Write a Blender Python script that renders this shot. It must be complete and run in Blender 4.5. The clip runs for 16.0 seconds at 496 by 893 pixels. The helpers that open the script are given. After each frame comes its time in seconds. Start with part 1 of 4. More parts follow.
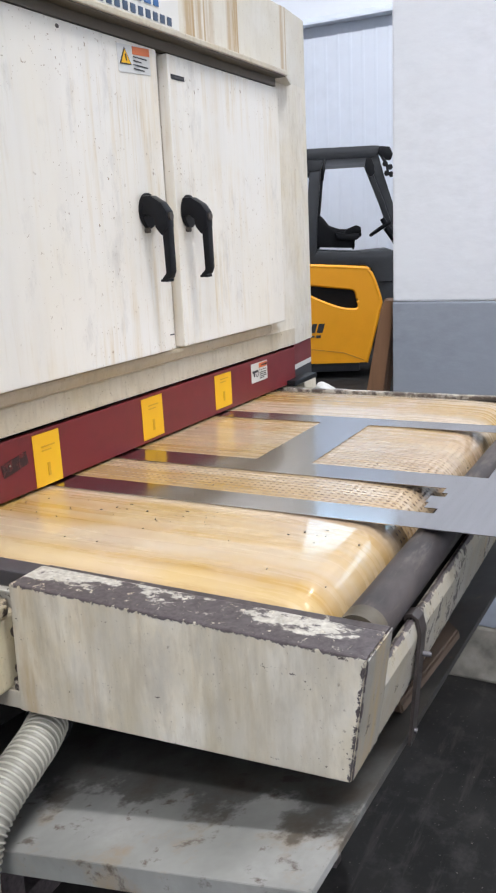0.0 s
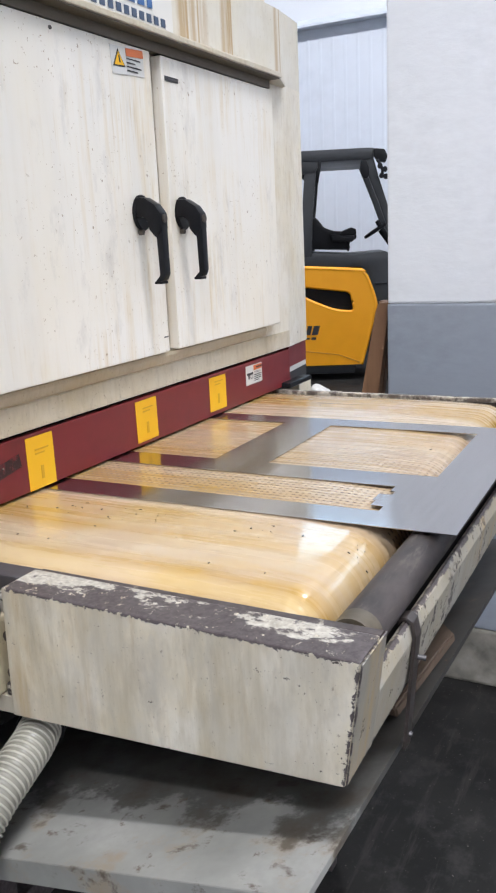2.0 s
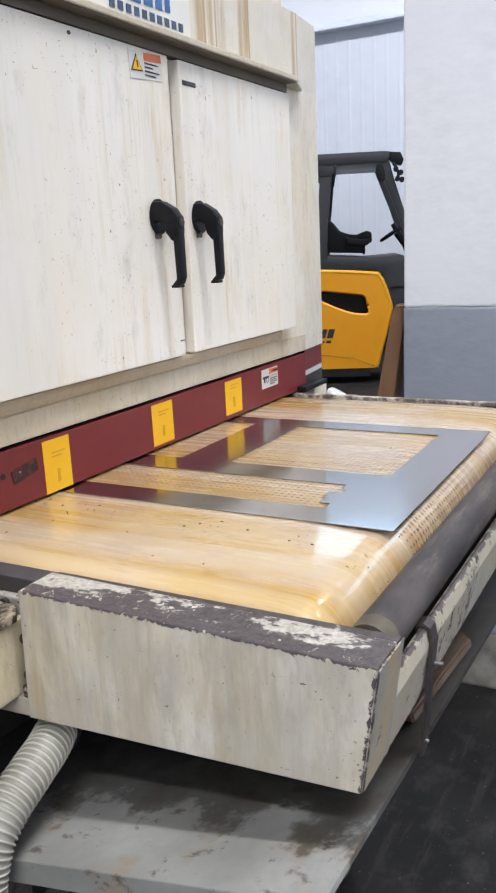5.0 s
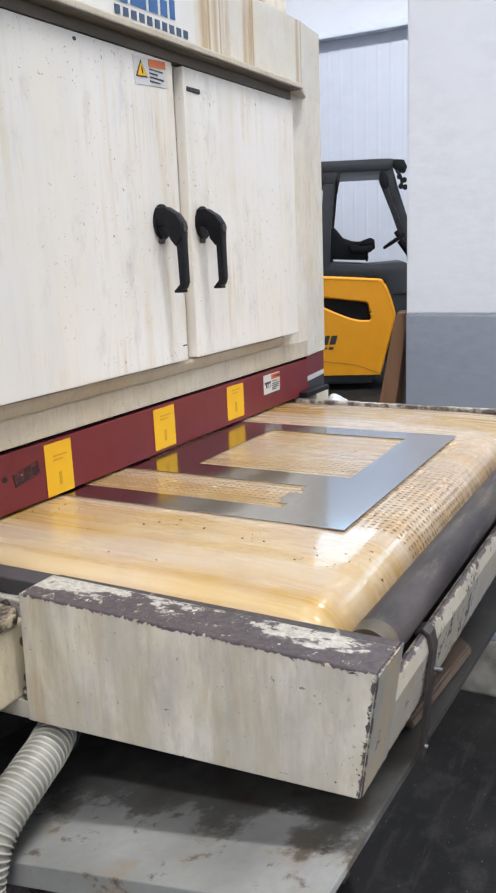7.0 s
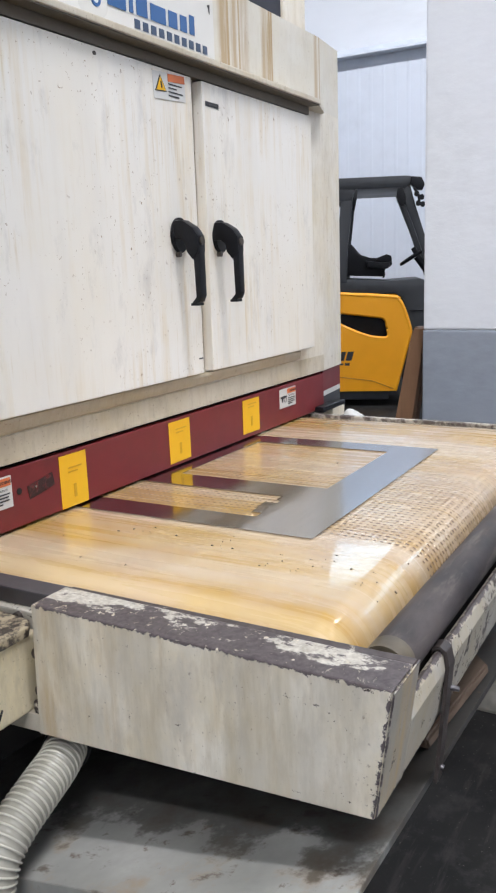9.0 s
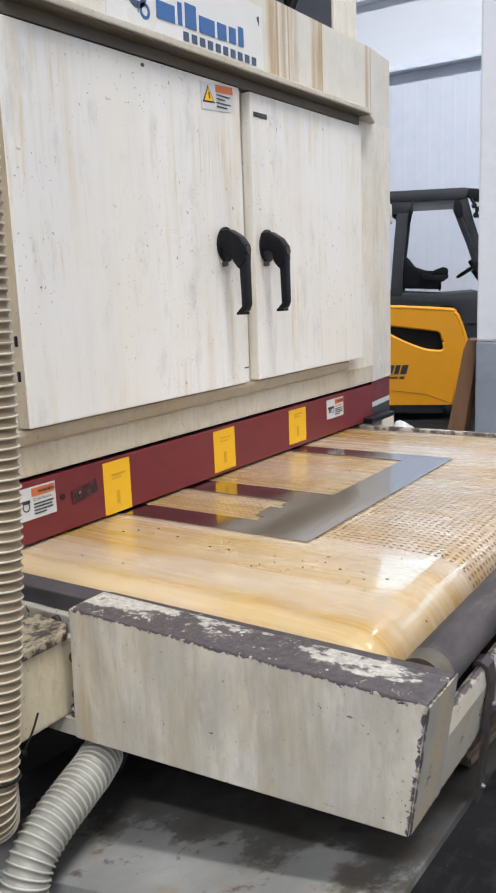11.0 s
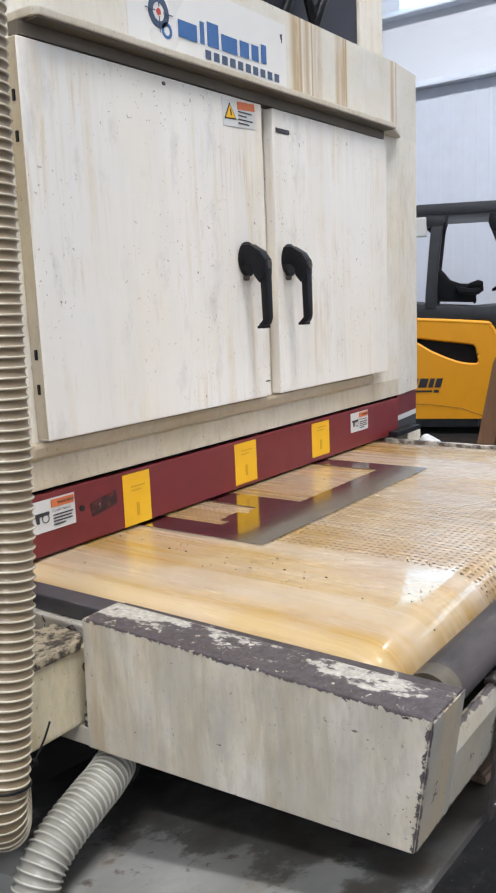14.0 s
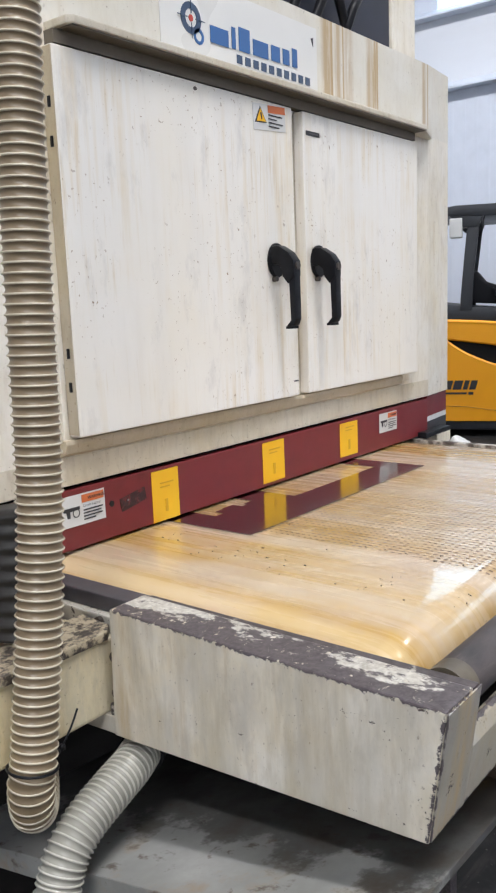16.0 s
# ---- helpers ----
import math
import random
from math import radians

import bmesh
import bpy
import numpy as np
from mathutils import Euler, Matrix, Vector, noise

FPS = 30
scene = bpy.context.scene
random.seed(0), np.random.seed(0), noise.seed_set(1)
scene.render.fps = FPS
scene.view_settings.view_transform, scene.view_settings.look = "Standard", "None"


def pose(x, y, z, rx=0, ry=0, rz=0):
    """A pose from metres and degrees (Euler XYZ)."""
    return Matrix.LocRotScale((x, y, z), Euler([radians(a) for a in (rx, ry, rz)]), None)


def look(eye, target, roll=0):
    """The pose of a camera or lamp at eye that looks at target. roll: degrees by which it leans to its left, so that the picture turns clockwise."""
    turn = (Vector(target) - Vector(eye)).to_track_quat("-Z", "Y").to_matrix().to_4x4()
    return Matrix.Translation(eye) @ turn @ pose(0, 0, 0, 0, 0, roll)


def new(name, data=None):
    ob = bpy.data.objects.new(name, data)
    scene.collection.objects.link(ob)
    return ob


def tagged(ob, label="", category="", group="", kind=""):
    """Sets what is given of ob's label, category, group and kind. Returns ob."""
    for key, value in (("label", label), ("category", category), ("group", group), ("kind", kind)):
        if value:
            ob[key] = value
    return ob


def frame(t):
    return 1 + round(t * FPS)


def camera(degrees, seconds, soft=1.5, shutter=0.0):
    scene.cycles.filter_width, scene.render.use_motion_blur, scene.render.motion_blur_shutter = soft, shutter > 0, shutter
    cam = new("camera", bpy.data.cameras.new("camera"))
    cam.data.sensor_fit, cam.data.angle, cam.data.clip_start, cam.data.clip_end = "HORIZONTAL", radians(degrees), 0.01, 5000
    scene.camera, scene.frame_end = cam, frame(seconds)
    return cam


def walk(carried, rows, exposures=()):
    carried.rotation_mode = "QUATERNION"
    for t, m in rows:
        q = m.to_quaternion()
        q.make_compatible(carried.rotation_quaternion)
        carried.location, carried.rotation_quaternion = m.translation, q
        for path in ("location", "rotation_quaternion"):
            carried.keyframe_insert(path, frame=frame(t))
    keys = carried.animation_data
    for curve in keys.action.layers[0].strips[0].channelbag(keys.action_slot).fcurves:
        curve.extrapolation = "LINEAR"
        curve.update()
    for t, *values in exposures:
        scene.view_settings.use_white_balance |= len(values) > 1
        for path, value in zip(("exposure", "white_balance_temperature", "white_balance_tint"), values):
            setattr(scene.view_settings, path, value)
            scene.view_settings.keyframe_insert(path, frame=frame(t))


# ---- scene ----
cam = camera(33.5, 16.0, soft=2.2)
PATH = [
    (0, (-0.546, -0.744, 1.293), (1.167, 0.165, 0.806), -2.8),
    (0.5, (-0.544, -0.746, 1.293), (1.171, 0.161, 0.804), -3.0),
    (1, (-0.544, -0.746, 1.294), (1.173, 0.156, 0.806), -3.1),
    (1.5, (-0.544, -0.745, 1.295), (1.177, 0.153, 0.812), -2.9),
    (2, (-0.542, -0.744, 1.293), (1.177, 0.156, 0.81), -2.8),
    (2.5, (-0.542, -0.743, 1.294), (1.176, 0.16, 0.81), -2.8),
    (3, (-0.541, -0.743, 1.294), (1.176, 0.164, 0.814), -2.8),
    (3.5, (-0.54, -0.743, 1.293), (1.174, 0.17, 0.816), -2.7),
    (4, (-0.541, -0.742, 1.294), (1.169, 0.178, 0.818), -2.7),
    (6.5, (-0.543, -0.741, 1.294), (1.158, 0.199, 0.824), -2.8),
    (7, (-0.544, -0.743, 1.293), (1.162, 0.193, 0.833), -2.4),
    (7.5, (-0.544, -0.74, 1.291), (1.157, 0.21, 0.843), -2.2),
    (8, (-0.544, -0.74, 1.292), (1.154, 0.219, 0.85), -2.2),
    (8.5, (-0.541, -0.74, 1.292), (1.157, 0.226, 0.86), -2.1),
    (9, (-0.539, -0.74, 1.289), (1.157, 0.231, 0.867), -2.1),
    (11.5, (-0.526, -0.752, 1.281), (1.098, 0.353, 0.903), -2.3),
    (12, (-0.525, -0.752, 1.281), (1.096, 0.359, 0.911), -2.4),
    (12.5, (-0.524, -0.754, 1.282), (1.091, 0.369, 0.922), -2.6),
    (13, (-0.524, -0.759, 1.282), (1.087, 0.373, 0.931), -2.8),
    (13.5, (-0.521, -0.764, 1.281), (1.083, 0.378, 0.93), -2.7),
    (14, (-0.519, -0.772, 1.281), (1.073, 0.387, 0.93), -2.4),
    (14.5, (-0.52, -0.781, 1.282), (1.058, 0.398, 0.936), -2.4),
    (15, (-0.519, -0.784, 1.279), (1.047, 0.411, 0.934), -2.2),
    (15.5, (-0.521, -0.786, 1.277), (1.032, 0.425, 0.93), -2.2),
    (16, (-0.528, -0.79, 1.28), (1.015, 0.434, 0.935), -2.3),
]
walk(cam, [(t, look(eye, target, roll)) for t, eye, target, roll in PATH], exposures=((0, 0.02), (4, 0.01), (8, -0.03), (12, -0.1), (16, -0.07)))

# ---- world and light ----
world = bpy.data.worlds.new("world")
scene.world = world
world.use_nodes = True
wn = world.node_tree
sky = wn.nodes.new("ShaderNodeTexSky")
sky.sky_type = "NISHITA"
sky.sun_disc = False
sky.sun_elevation = radians(40)
sky.sun_rotation = radians(120)
wn.links.new(sky.outputs[0], wn.nodes["Background"].inputs[0])
wn.nodes["Background"].inputs[1].default_value = 0.12
scene.view_settings.exposure = 0.0


def area(name, eye, target, sx, sy, watts, colour):
    data = bpy.data.lights.new(name, "AREA")
    data.shape, data.size, data.size_y, data.energy, data.color = "RECTANGLE", sx, sy, watts, colour
    ob = new(name, data)
    ob.matrix_basis = look(eye, target)
    return ob


# rows of high-bay lamps under the roof
for lx, ly, w in ((-0.3, -2.05, 218), (2.4, -3.2, 40), (-3.9, -3.0, 300), (5.0, -1.0, 262), (5.2, 3.0, 258)):
    area("high_bay_light", (lx, ly, 6.2), (lx, ly, 0), 0.4, 1.7, w, (0.985, 0.978, 1.0))


# ---- materials ----
def nodes_of(name):
    m = bpy.data.materials.new(name)
    m.use_nodes = True
    nt = m.node_tree
    return m, nt, nt.nodes["Principled BSDF"]


def tex(nt, scale, detail=4.0, rough=0.55, stretch=(1, 1, 1), kind="ShaderNodeTexNoise", coords="Object"):
    co = nt.nodes.new("ShaderNodeTexCoord")
    mp = nt.nodes.new("ShaderNodeMapping")
    mp.inputs["Scale"].default_value = stretch
    nt.links.new(co.outputs[coords], mp.inputs[0])
    n = nt.nodes.new(kind)
    n.inputs["Scale"].default_value = scale
    if kind == "ShaderNodeTexNoise":
        n.inputs["Detail"].default_value = detail
        n.inputs["Roughness"].default_value = rough
    nt.links.new(mp.outputs[0], n.inputs["Vector"])
    return n.outputs[0]


def ramp(nt, fac, stops):
    r = nt.nodes.new("ShaderNodeValToRGB")
    e = r.color_ramp.elements
    while len(e) < len(stops):
        e.new(0.5)
    for el, (p, c) in zip(e, stops):
        el.position = p
        el.color = (c, c, c, 1) if isinstance(c, (int, float)) else (*c, 1)
    nt.links.new(fac, r.inputs[0])
    return r.outputs[0]


def mix(nt, fac, a, b, mode="MIX"):
    n = nt.nodes.new("ShaderNodeMix")
    n.data_type, n.blend_type = "RGBA", mode
    for sock, v in ((n.inputs[0], fac), (n.inputs[6], a), (n.inputs[7], b)):
        if isinstance(v, (int, float)):
            sock.default_value = v
        elif isinstance(v, tuple):
            sock.default_value = (*v, 1)
        else:
            nt.links.new(v, sock)
    return n.outputs[2]


def bump(nt, bsdf, height, strength=0.2, dist=0.002):
    b = nt.nodes.new("ShaderNodeBump")
    b.inputs["Strength"].default_value, b.inputs["Distance"].default_value = strength, dist
    nt.links.new(height, b.inputs["Height"])
    nt.links.new(b.outputs[0], bsdf.inputs["Normal"])


def plain(name, col, rough=0.5, metal=0.0, var=0.12, scale=30.0, relief=0.08, stretch=(1, 1, 1), spec=0.5):
    m, nt, b = nodes_of(name)
    n1, n2 = tex(nt, scale, stretch=stretch), tex(nt, scale * 0.17, 3)
    dark = tuple(c * (1 - 2 * var) for c in col)
    light = tuple(min(1, c * (1 + var)) for c in col)
    c1 = mix(nt, ramp(nt, n1, ((0.3, 0.0), (0.7, 1.0))), dark, light)
    c2 = mix(nt, ramp(nt, n2, ((0.35, 0.0), (0.65, 1.0))), c1, col)
    nt.links.new(c2, b.inputs["Base Color"])
    nt.links.new(ramp(nt, n2, ((0.3, max(0.02, rough - 0.08)), (0.7, min(1, rough + 0.08)))), b.inputs["Roughness"])
    b.inputs["Metallic"].default_value = metal
    b.inputs["Specular IOR Level"].default_value = spec
    if relief:
        bump(nt, b, n1, relief)
    return m


def streaked_paint(name, col, grime, amount=0.5, rough=0.42):
    """Old enamel: cloudy yellowing, short grime runs, specks of dirt in loose groups."""
    m, nt, b = nodes_of(name)
    run = tex(nt, 46, 7, 0.72, (1.0, 1.0, 0.13))
    blot = tex(nt, 6, 6, 0.62)
    cloud = tex(nt, 17, 7, 0.66, (1, 1, 0.6))
    fine = tex(nt, 85, 6, 0.65, (1, 1, 0.25))
    tint = tuple(v * k for v, k in zip(col, (0.93, 0.855, 0.68)))
    c = mix(nt, ramp(nt, blot, ((0.42, 0.0), (0.66, min(1.0, 0.85 * amount)))), col, tint)
    c = mix(nt, ramp(nt, cloud, ((0.46, 0.0), (0.7, 0.8 * amount))), c, tuple(v * k for v, k in zip(col, (0.8, 0.76, 0.7))))
    veil = nt.nodes.new("ShaderNodeMath")
    veil.operation = "MULTIPLY"
    nt.links.new(ramp(nt, run, ((0.55, 0.0), (0.8, 0.6 * amount))), veil.inputs[0])
    nt.links.new(ramp(nt, blot, ((0.42, 0.1), (0.62, 1.0))), veil.inputs[1])
    c = mix(nt, veil.outputs[0], c, grime)
    c = mix(nt, ramp(nt, fine, ((0.5, 0.0), (0.75, 0.4 * amount))), c, tuple(v * 0.85 for v in grime))
    long_run = nt.nodes.new("ShaderNodeMath")
    long_run.operation = "MULTIPLY"
    nt.links.new(ramp(nt, tex(nt, 24, 5, 0.6, (1, 1, 0.07)), ((0.6, 0.0), (0.76, 0.7 * amount))), long_run.inputs[0])
    nt.links.new(ramp(nt, tex(nt, 5, 3, 0.5), ((0.42, 0.0), (0.6, 1.0))), long_run.inputs[1])
    c = mix(nt, long_run.outputs[0], c, tuple(v * k for v, k in zip(grime, (1.15, 1.02, 0.78))))
    dots = nt.nodes.new("ShaderNodeMath")
    dots.operation = "MULTIPLY"
    nt.links.new(ramp(nt, tex(nt, 130, 3, 0.6, (1, 1, 0.8)), ((0.67, 0.0), (0.71, 0.8))), dots.inputs[0])
    nt.links.new(ramp(nt, tex(nt, 9, 3, 0.6), ((0.44, 0.0), (0.6, 1.0))), dots.inputs[1])
    c = mix(nt, dots.outputs[0], c, (0.17, 0.12, 0.075))
    c = mix(nt, ramp(nt, tex(nt, 300, 2, 0.5), ((0.68, 0.0), (0.73, 0.6))), c, (0.2, 0.14, 0.09))
    nt.links.new(c, b.inputs["Base Color"])
    nt.links.new(ramp(nt, blot, ((0.3, rough - 0.07), (0.7, rough + 0.15))), b.inputs["Roughness"])
    bump(nt, b, fine, 0.06, 0.001)
    return m


def chipped_paint(name, paint, bare, low, high, scale=22.0, rough=0.55):
    """Paint that has flaked off in ragged patches down to a darker layer."""
    m, nt, b = nodes_of(name)
    n = tex(nt, scale, 9, 0.68)
    g = tex(nt, scale * 5, 4, 0.6)
    k = ramp(nt, n, ((low, 0.0), (high, 1.0)))
    pc = mix(nt, ramp(nt, g, ((0.3, 0.0), (0.7, 1.0))), tuple(v * 0.86 for v in paint), paint)
    bc = mix(nt, ramp(nt, g, ((0.3, 0.0), (0.7, 1.0))), tuple(v * 0.6 for v in bare), tuple(v * 1.25 for v in bare))
    nt.links.new(mix(nt, k, bc, pc), b.inputs["Base Color"])
    b.inputs["Roughness"].default_value = rough
    bump(nt, b, k, 0.5, 0.001)
    return m


def door_paint(name, col, grime):
    """Smooth white enamel gone yellow in thin vertical runs, with dust specks and rust dots in loose groups."""
    m, nt, b = nodes_of(name)

    def both(p, q):
        k = nt.nodes.new("ShaderNodeMath")
        k.operation = "MULTIPLY"
        nt.links.new(p, k.inputs[0])
        nt.links.new(q, k.inputs[1])
        return k.outputs[0]

    wide = tex(nt, 4.2, 4, 0.55, (1, 1, 0.7))
    c = mix(nt, ramp(nt, wide, ((0.4, 0.0), (0.68, 0.6))), col, tuple(v * k for v, k in zip(col, (0.95, 0.9, 0.78))))
    c = mix(nt, ramp(nt, tex(nt, 11, 5, 0.6, (1, 1, 0.22)), ((0.5, 0.0), (0.72, 0.5))), c, tuple(v * 0.86 for v in col))
    zone = ramp(nt, tex(nt, 5.0, 4, 0.6, (1, 1, 1.2)), ((0.42, 0.1), (0.62, 1.0)))
    runs = ramp(nt, tex(nt, 62, 4, 0.6, (1, 1, 0.045)), ((0.49, 0.0), (0.74, 0.62)))
    c = mix(nt, both(runs, zone), c, tuple(v * k for v, k in zip(grime, (1.34, 1.36, 1.35))))
    thin = ramp(nt, tex(nt, 150, 3, 0.6, (1, 1, 0.07)), ((0.57, 0.0), (0.75, 0.55)))
    c = mix(nt, both(thin, zone), c, tuple(v * 1.15 for v in grime))
    grey = ramp(nt, tex(nt, 26, 6, 0.7, (1, 1, 0.35)), ((0.56, 0.0), (0.76, 0.45)))
    c = mix(nt, grey, c, (0.4, 0.38, 0.35))
    group = ramp(nt, tex(nt, 6.5, 3, 0.6), ((0.44, 0.0), (0.58, 1.0)))
    c = mix(nt, both(ramp(nt, tex(nt, 105, 2, 0.5, (1, 1, 0.7)), ((0.735, 0.0), (0.76, 0.9))), group), c, (0.22, 0.14, 0.07))
    c = mix(nt, both(ramp(nt, tex(nt, 210, 2, 0.5), ((0.69, 0.0), (0.73, 0.75))), group), c, (0.28, 0.18, 0.09))
    nt.links.new(c, b.inputs["Base Color"])
    nt.links.new(ramp(nt, wide, ((0.3, 0.32), (0.7, 0.44))), b.inputs["Roughness"])
    return m


CREAM = (0.735, 0.7, 0.62)
M_BODY = streaked_paint("cream enamel", CREAM, (0.42, 0.325, 0.19), 0.85)
M_DOOR = door_paint("cream door enamel", (0.8, 0.775, 0.72), (0.47, 0.36, 0.19))
M_BARE = chipped_paint("worn dark edge with flaked cream paint", (0.62, 0.58, 0.5), (0.062, 0.05, 0.05), 0.52, 0.56, 17)
M_FRAME = chipped_paint("flaking cream frame paint", (0.55, 0.52, 0.45), (0.06, 0.045, 0.04), 0.4, 0.43, 60)
M_RED = plain("dark red enamel", (0.17, 0.018, 0.02), 0.36, 0, 0.1, 40, 0.03)
M_YELLOW = plain("yellow label", (0.83, 0.46, 0.01), 0.5, 0, 0.05, 30, 0.02)
M_WHITE = plain("white label", (0.62, 0.62, 0.6), 0.4, 0, 0.03, 30, 0.0)
M_ORANGE = plain("orange label ink", (0.62, 0.16, 0.05), 0.45, 0, 0.03, 30, 0.0)
M_INK = plain("black label ink", (0.03, 0.03, 0.035), 0.5, 0, 0.1, 30, 0.0)
M_BLACK = plain("black moulded plastic", (0.0075, 0.008, 0.0105), 0.38, 0, 0.2, 60, 0.05, spec=0.2)
# near-black puts the shade of insides, gaps and holes into the colour
M_DARK = plain("near-black for shaded insides, gaps and holes", (0.02, 0.018, 0.017), 0.7, 0, 0.3, 25, 0.2, spec=0.2)
M_STEEL = plain("brushed sheet steel", (0.5, 0.505, 0.53), 0.16, 1.0, 0.04, 9, 0.02, (1, 14, 1))
M_BELLOWS = plain("black bellows rubber", (0.03, 0.028, 0.026), 0.5, 0, 0.3, 20, 0.1, spec=0.3)


def roller_material():
    """Worn black rubber with chalky scuffs along the roller and brown handling marks."""
    m, nt, b = nodes_of("worn black roller rubber")
    a, c, d = tex(nt, 14, 7, 0.65, (0.6, 1.4, 1.4)), tex(nt, 38, 6, 0.7, (0.3, 1.5, 1.5)), tex(nt, 6, 4, 0.6)
    k = mix(nt, ramp(nt, a, ((0.4, 0.0), (0.62, 1.0))), (0.032, 0.0265, 0.027), (0.088, 0.075, 0.073))
    k = mix(nt, ramp(nt, c, ((0.53, 0.0), (0.7, 0.7))), k, (0.16, 0.135, 0.118))
    k = mix(nt, ramp(nt, d, ((0.52, 0.0), (0.72, 0.5))), k, (0.12, 0.09, 0.06))
    nt.links.new(k, b.inputs["Base Color"])
    nt.links.new(ramp(nt, a, ((0.3, 0.42), (0.7, 0.7))), b.inputs["Roughness"])
    b.inputs["Specular IOR Level"].default_value = 0.3
    bump(nt, b, a, 0.15, 0.001)
    return m


M_RUBBER = roller_material()
M_HOSE = plain("translucent beige hose", (0.215, 0.16, 0.095), 0.34, 0, 0.14, 16, 0.04)
M_HOSE2 = plain("pale grey hose", (0.27, 0.262, 0.225), 0.36, 0, 0.14, 16, 0.04)
M_RIB2 = plain("pale hose rib", (0.5, 0.485, 0.425), 0.32, 0, 0.1, 22, 0.03)
M_RIB = plain("cream hose rib", (0.5, 0.45, 0.345), 0.32, 0, 0.1, 22, 0.03)


def floor_material():
    """Dark sealed concrete, cloudy, with grit and pale dust specks."""
    m, nt, b = nodes_of("dark sealed concrete")
    a, c = tex(nt, 3.5, 6, 0.62), tex(nt, 60, 4, 0.6)
    k = mix(nt, ramp(nt, a, ((0.35, 0.0), (0.68, 1.0))), (0.006, 0.006, 0.0064), (0.024, 0.0235, 0.023))
    k = mix(nt, ramp(nt, c, ((0.62, 0.0), (0.78, 0.6))), k, (0.05, 0.047, 0.043))
    k = mix(nt, ramp(nt, tex(nt, 110, 2, 0.5), ((0.7, 0.0), (0.74, 0.8))), k, (0.14, 0.13, 0.12))
    k = mix(nt, ramp(nt, tex(nt, 9, 7, 0.7), ((0.52, 0.0), (0.7, 0.75))), k, (0.04, 0.039, 0.038))
    k = mix(nt, ramp(nt, tex(nt, 7, 5, 0.65, (0.5, 4, 1)), ((0.56, 0.0), (0.68, 0.5))), k, (0.05, 0.047, 0.044))
    nt.links.new(k, b.inputs["Base Color"])
    nt.links.new(ramp(nt, a, ((0.3, 0.5), (0.7, 0.8))), b.inputs["Roughness"])
    b.inputs["Specular IOR Level"].default_value = 0.15
    bump(nt, b, c, 0.1, 0.001)
    return m


M_FLOOR = floor_material()
M_WALL = plain("white wall paint", (0.75, 0.77, 0.81), 0.55, 0, 0.03, 24, 0.55, (1, 1, 1.8))
M_GREYP = plain("blue-grey wall paint", (0.29, 0.32, 0.372), 0.5, 0, 0.07, 24, 0.6, (1, 1, 1.8))
M_CONC = plain("rough concrete", (0.25, 0.235, 0.205), 0.85, 0, 0.34, 13, 0.9)
M_PANEL = plain("white metal wall panel", (0.66, 0.71, 0.8), 0.45, 0, 0.03, 6, 0.0)
M_FYEL = plain("forklift yellow", (0.85, 0.36, 0.01), 0.35, 0, 0.05, 6, 0.03)
M_FGREY = plain("forklift grey", (0.042, 0.045, 0.05), 0.45, 0, 0.1, 10, 0.05, spec=0.3)
M_FBLK = plain("forklift black", (0.011, 0.0115, 0.014), 0.5, 0, 0.2, 10, 0.05, spec=0.2)
M_WOOD = plain("brown timber", (0.22, 0.115, 0.06), 0.65, 0, 0.25, 14, 0.2, (6, 6, 0.7))
M_BOLT = plain("oxidised steel", (0.1, 0.085, 0.075), 0.5, 0.6, 0.2, 60, 0.1)


# brown that holds the shade below the drip lip
M_SHADE = plain("brown shade tone under the drip lip", (0.13, 0.108, 0.08), 0.6, 0, 0.15, 20, 0.05)
M_NAVY = plain("dark navy hood paint", (0.012, 0.015, 0.03), 0.5, 0, 0.2, 12, 0.05)
M_PLATE = plain("white plate", (0.69, 0.68, 0.645), 0.3, 0, 0.03, 12, 0.0)
M_LOGO = plain("blue ink", (0.04, 0.125, 0.32), 0.4, 0, 0.08, 12, 0.0)
M_LOGO2 = plain("slate blue ink", (0.05, 0.08, 0.14), 0.4, 0, 0.08, 12, 0.0)
M_LOGOR = plain("red ink", (0.5, 0.06, 0.04), 0.4, 0, 0.08, 12, 0.0)
M_YINK = plain("faded print on yellow", (0.62, 0.33, 0.008), 0.5, 0, 0.08, 30, 0.0)
M_SMUDGE = chipped_paint("greasy smudge on red", (0.15, 0.017, 0.018), (0.035, 0.012, 0.012), 0.5, 0.6, 90, 0.5)
M_FLANGE = chipped_paint("burnt and flaked flange", (0.5, 0.42, 0.29), (0.07, 0.055, 0.045), 0.45, 0.55, 75)
M_LIP = streaked_paint("dulled cream lip enamel", (0.57, 0.525, 0.435), (0.36, 0.28, 0.16), 0.9)
M_SILL = streaked_paint("tan enamel of dirty sill and shaded door edge", (0.47, 0.41, 0.31), (0.3, 0.24, 0.15), 0.9)
M_STRIP = streaked_paint("grimy cream strip enamel", (0.6, 0.545, 0.44), (0.32, 0.25, 0.15), 1.0)
M_TANRUB = plain("tan worn rubber", (0.125, 0.102, 0.07), 0.5, 0, 0.3, 30, 0.05)
M_RAIL = chipped_paint("worn grey-brown rail", (0.52, 0.48, 0.42), (0.1, 0.08, 0.068), 0.46, 0.58, 30)
M_GUNMETAL = plain("worn gunmetal", (0.085, 0.08, 0.088), 0.4, 0.2, 0.25, 24, 0.1)
M_DARKRAIL = chipped_paint("worn dark rail paint with pale flakes", (0.42, 0.38, 0.32), (0.075, 0.06, 0.06), 0.6, 0.63, 26)
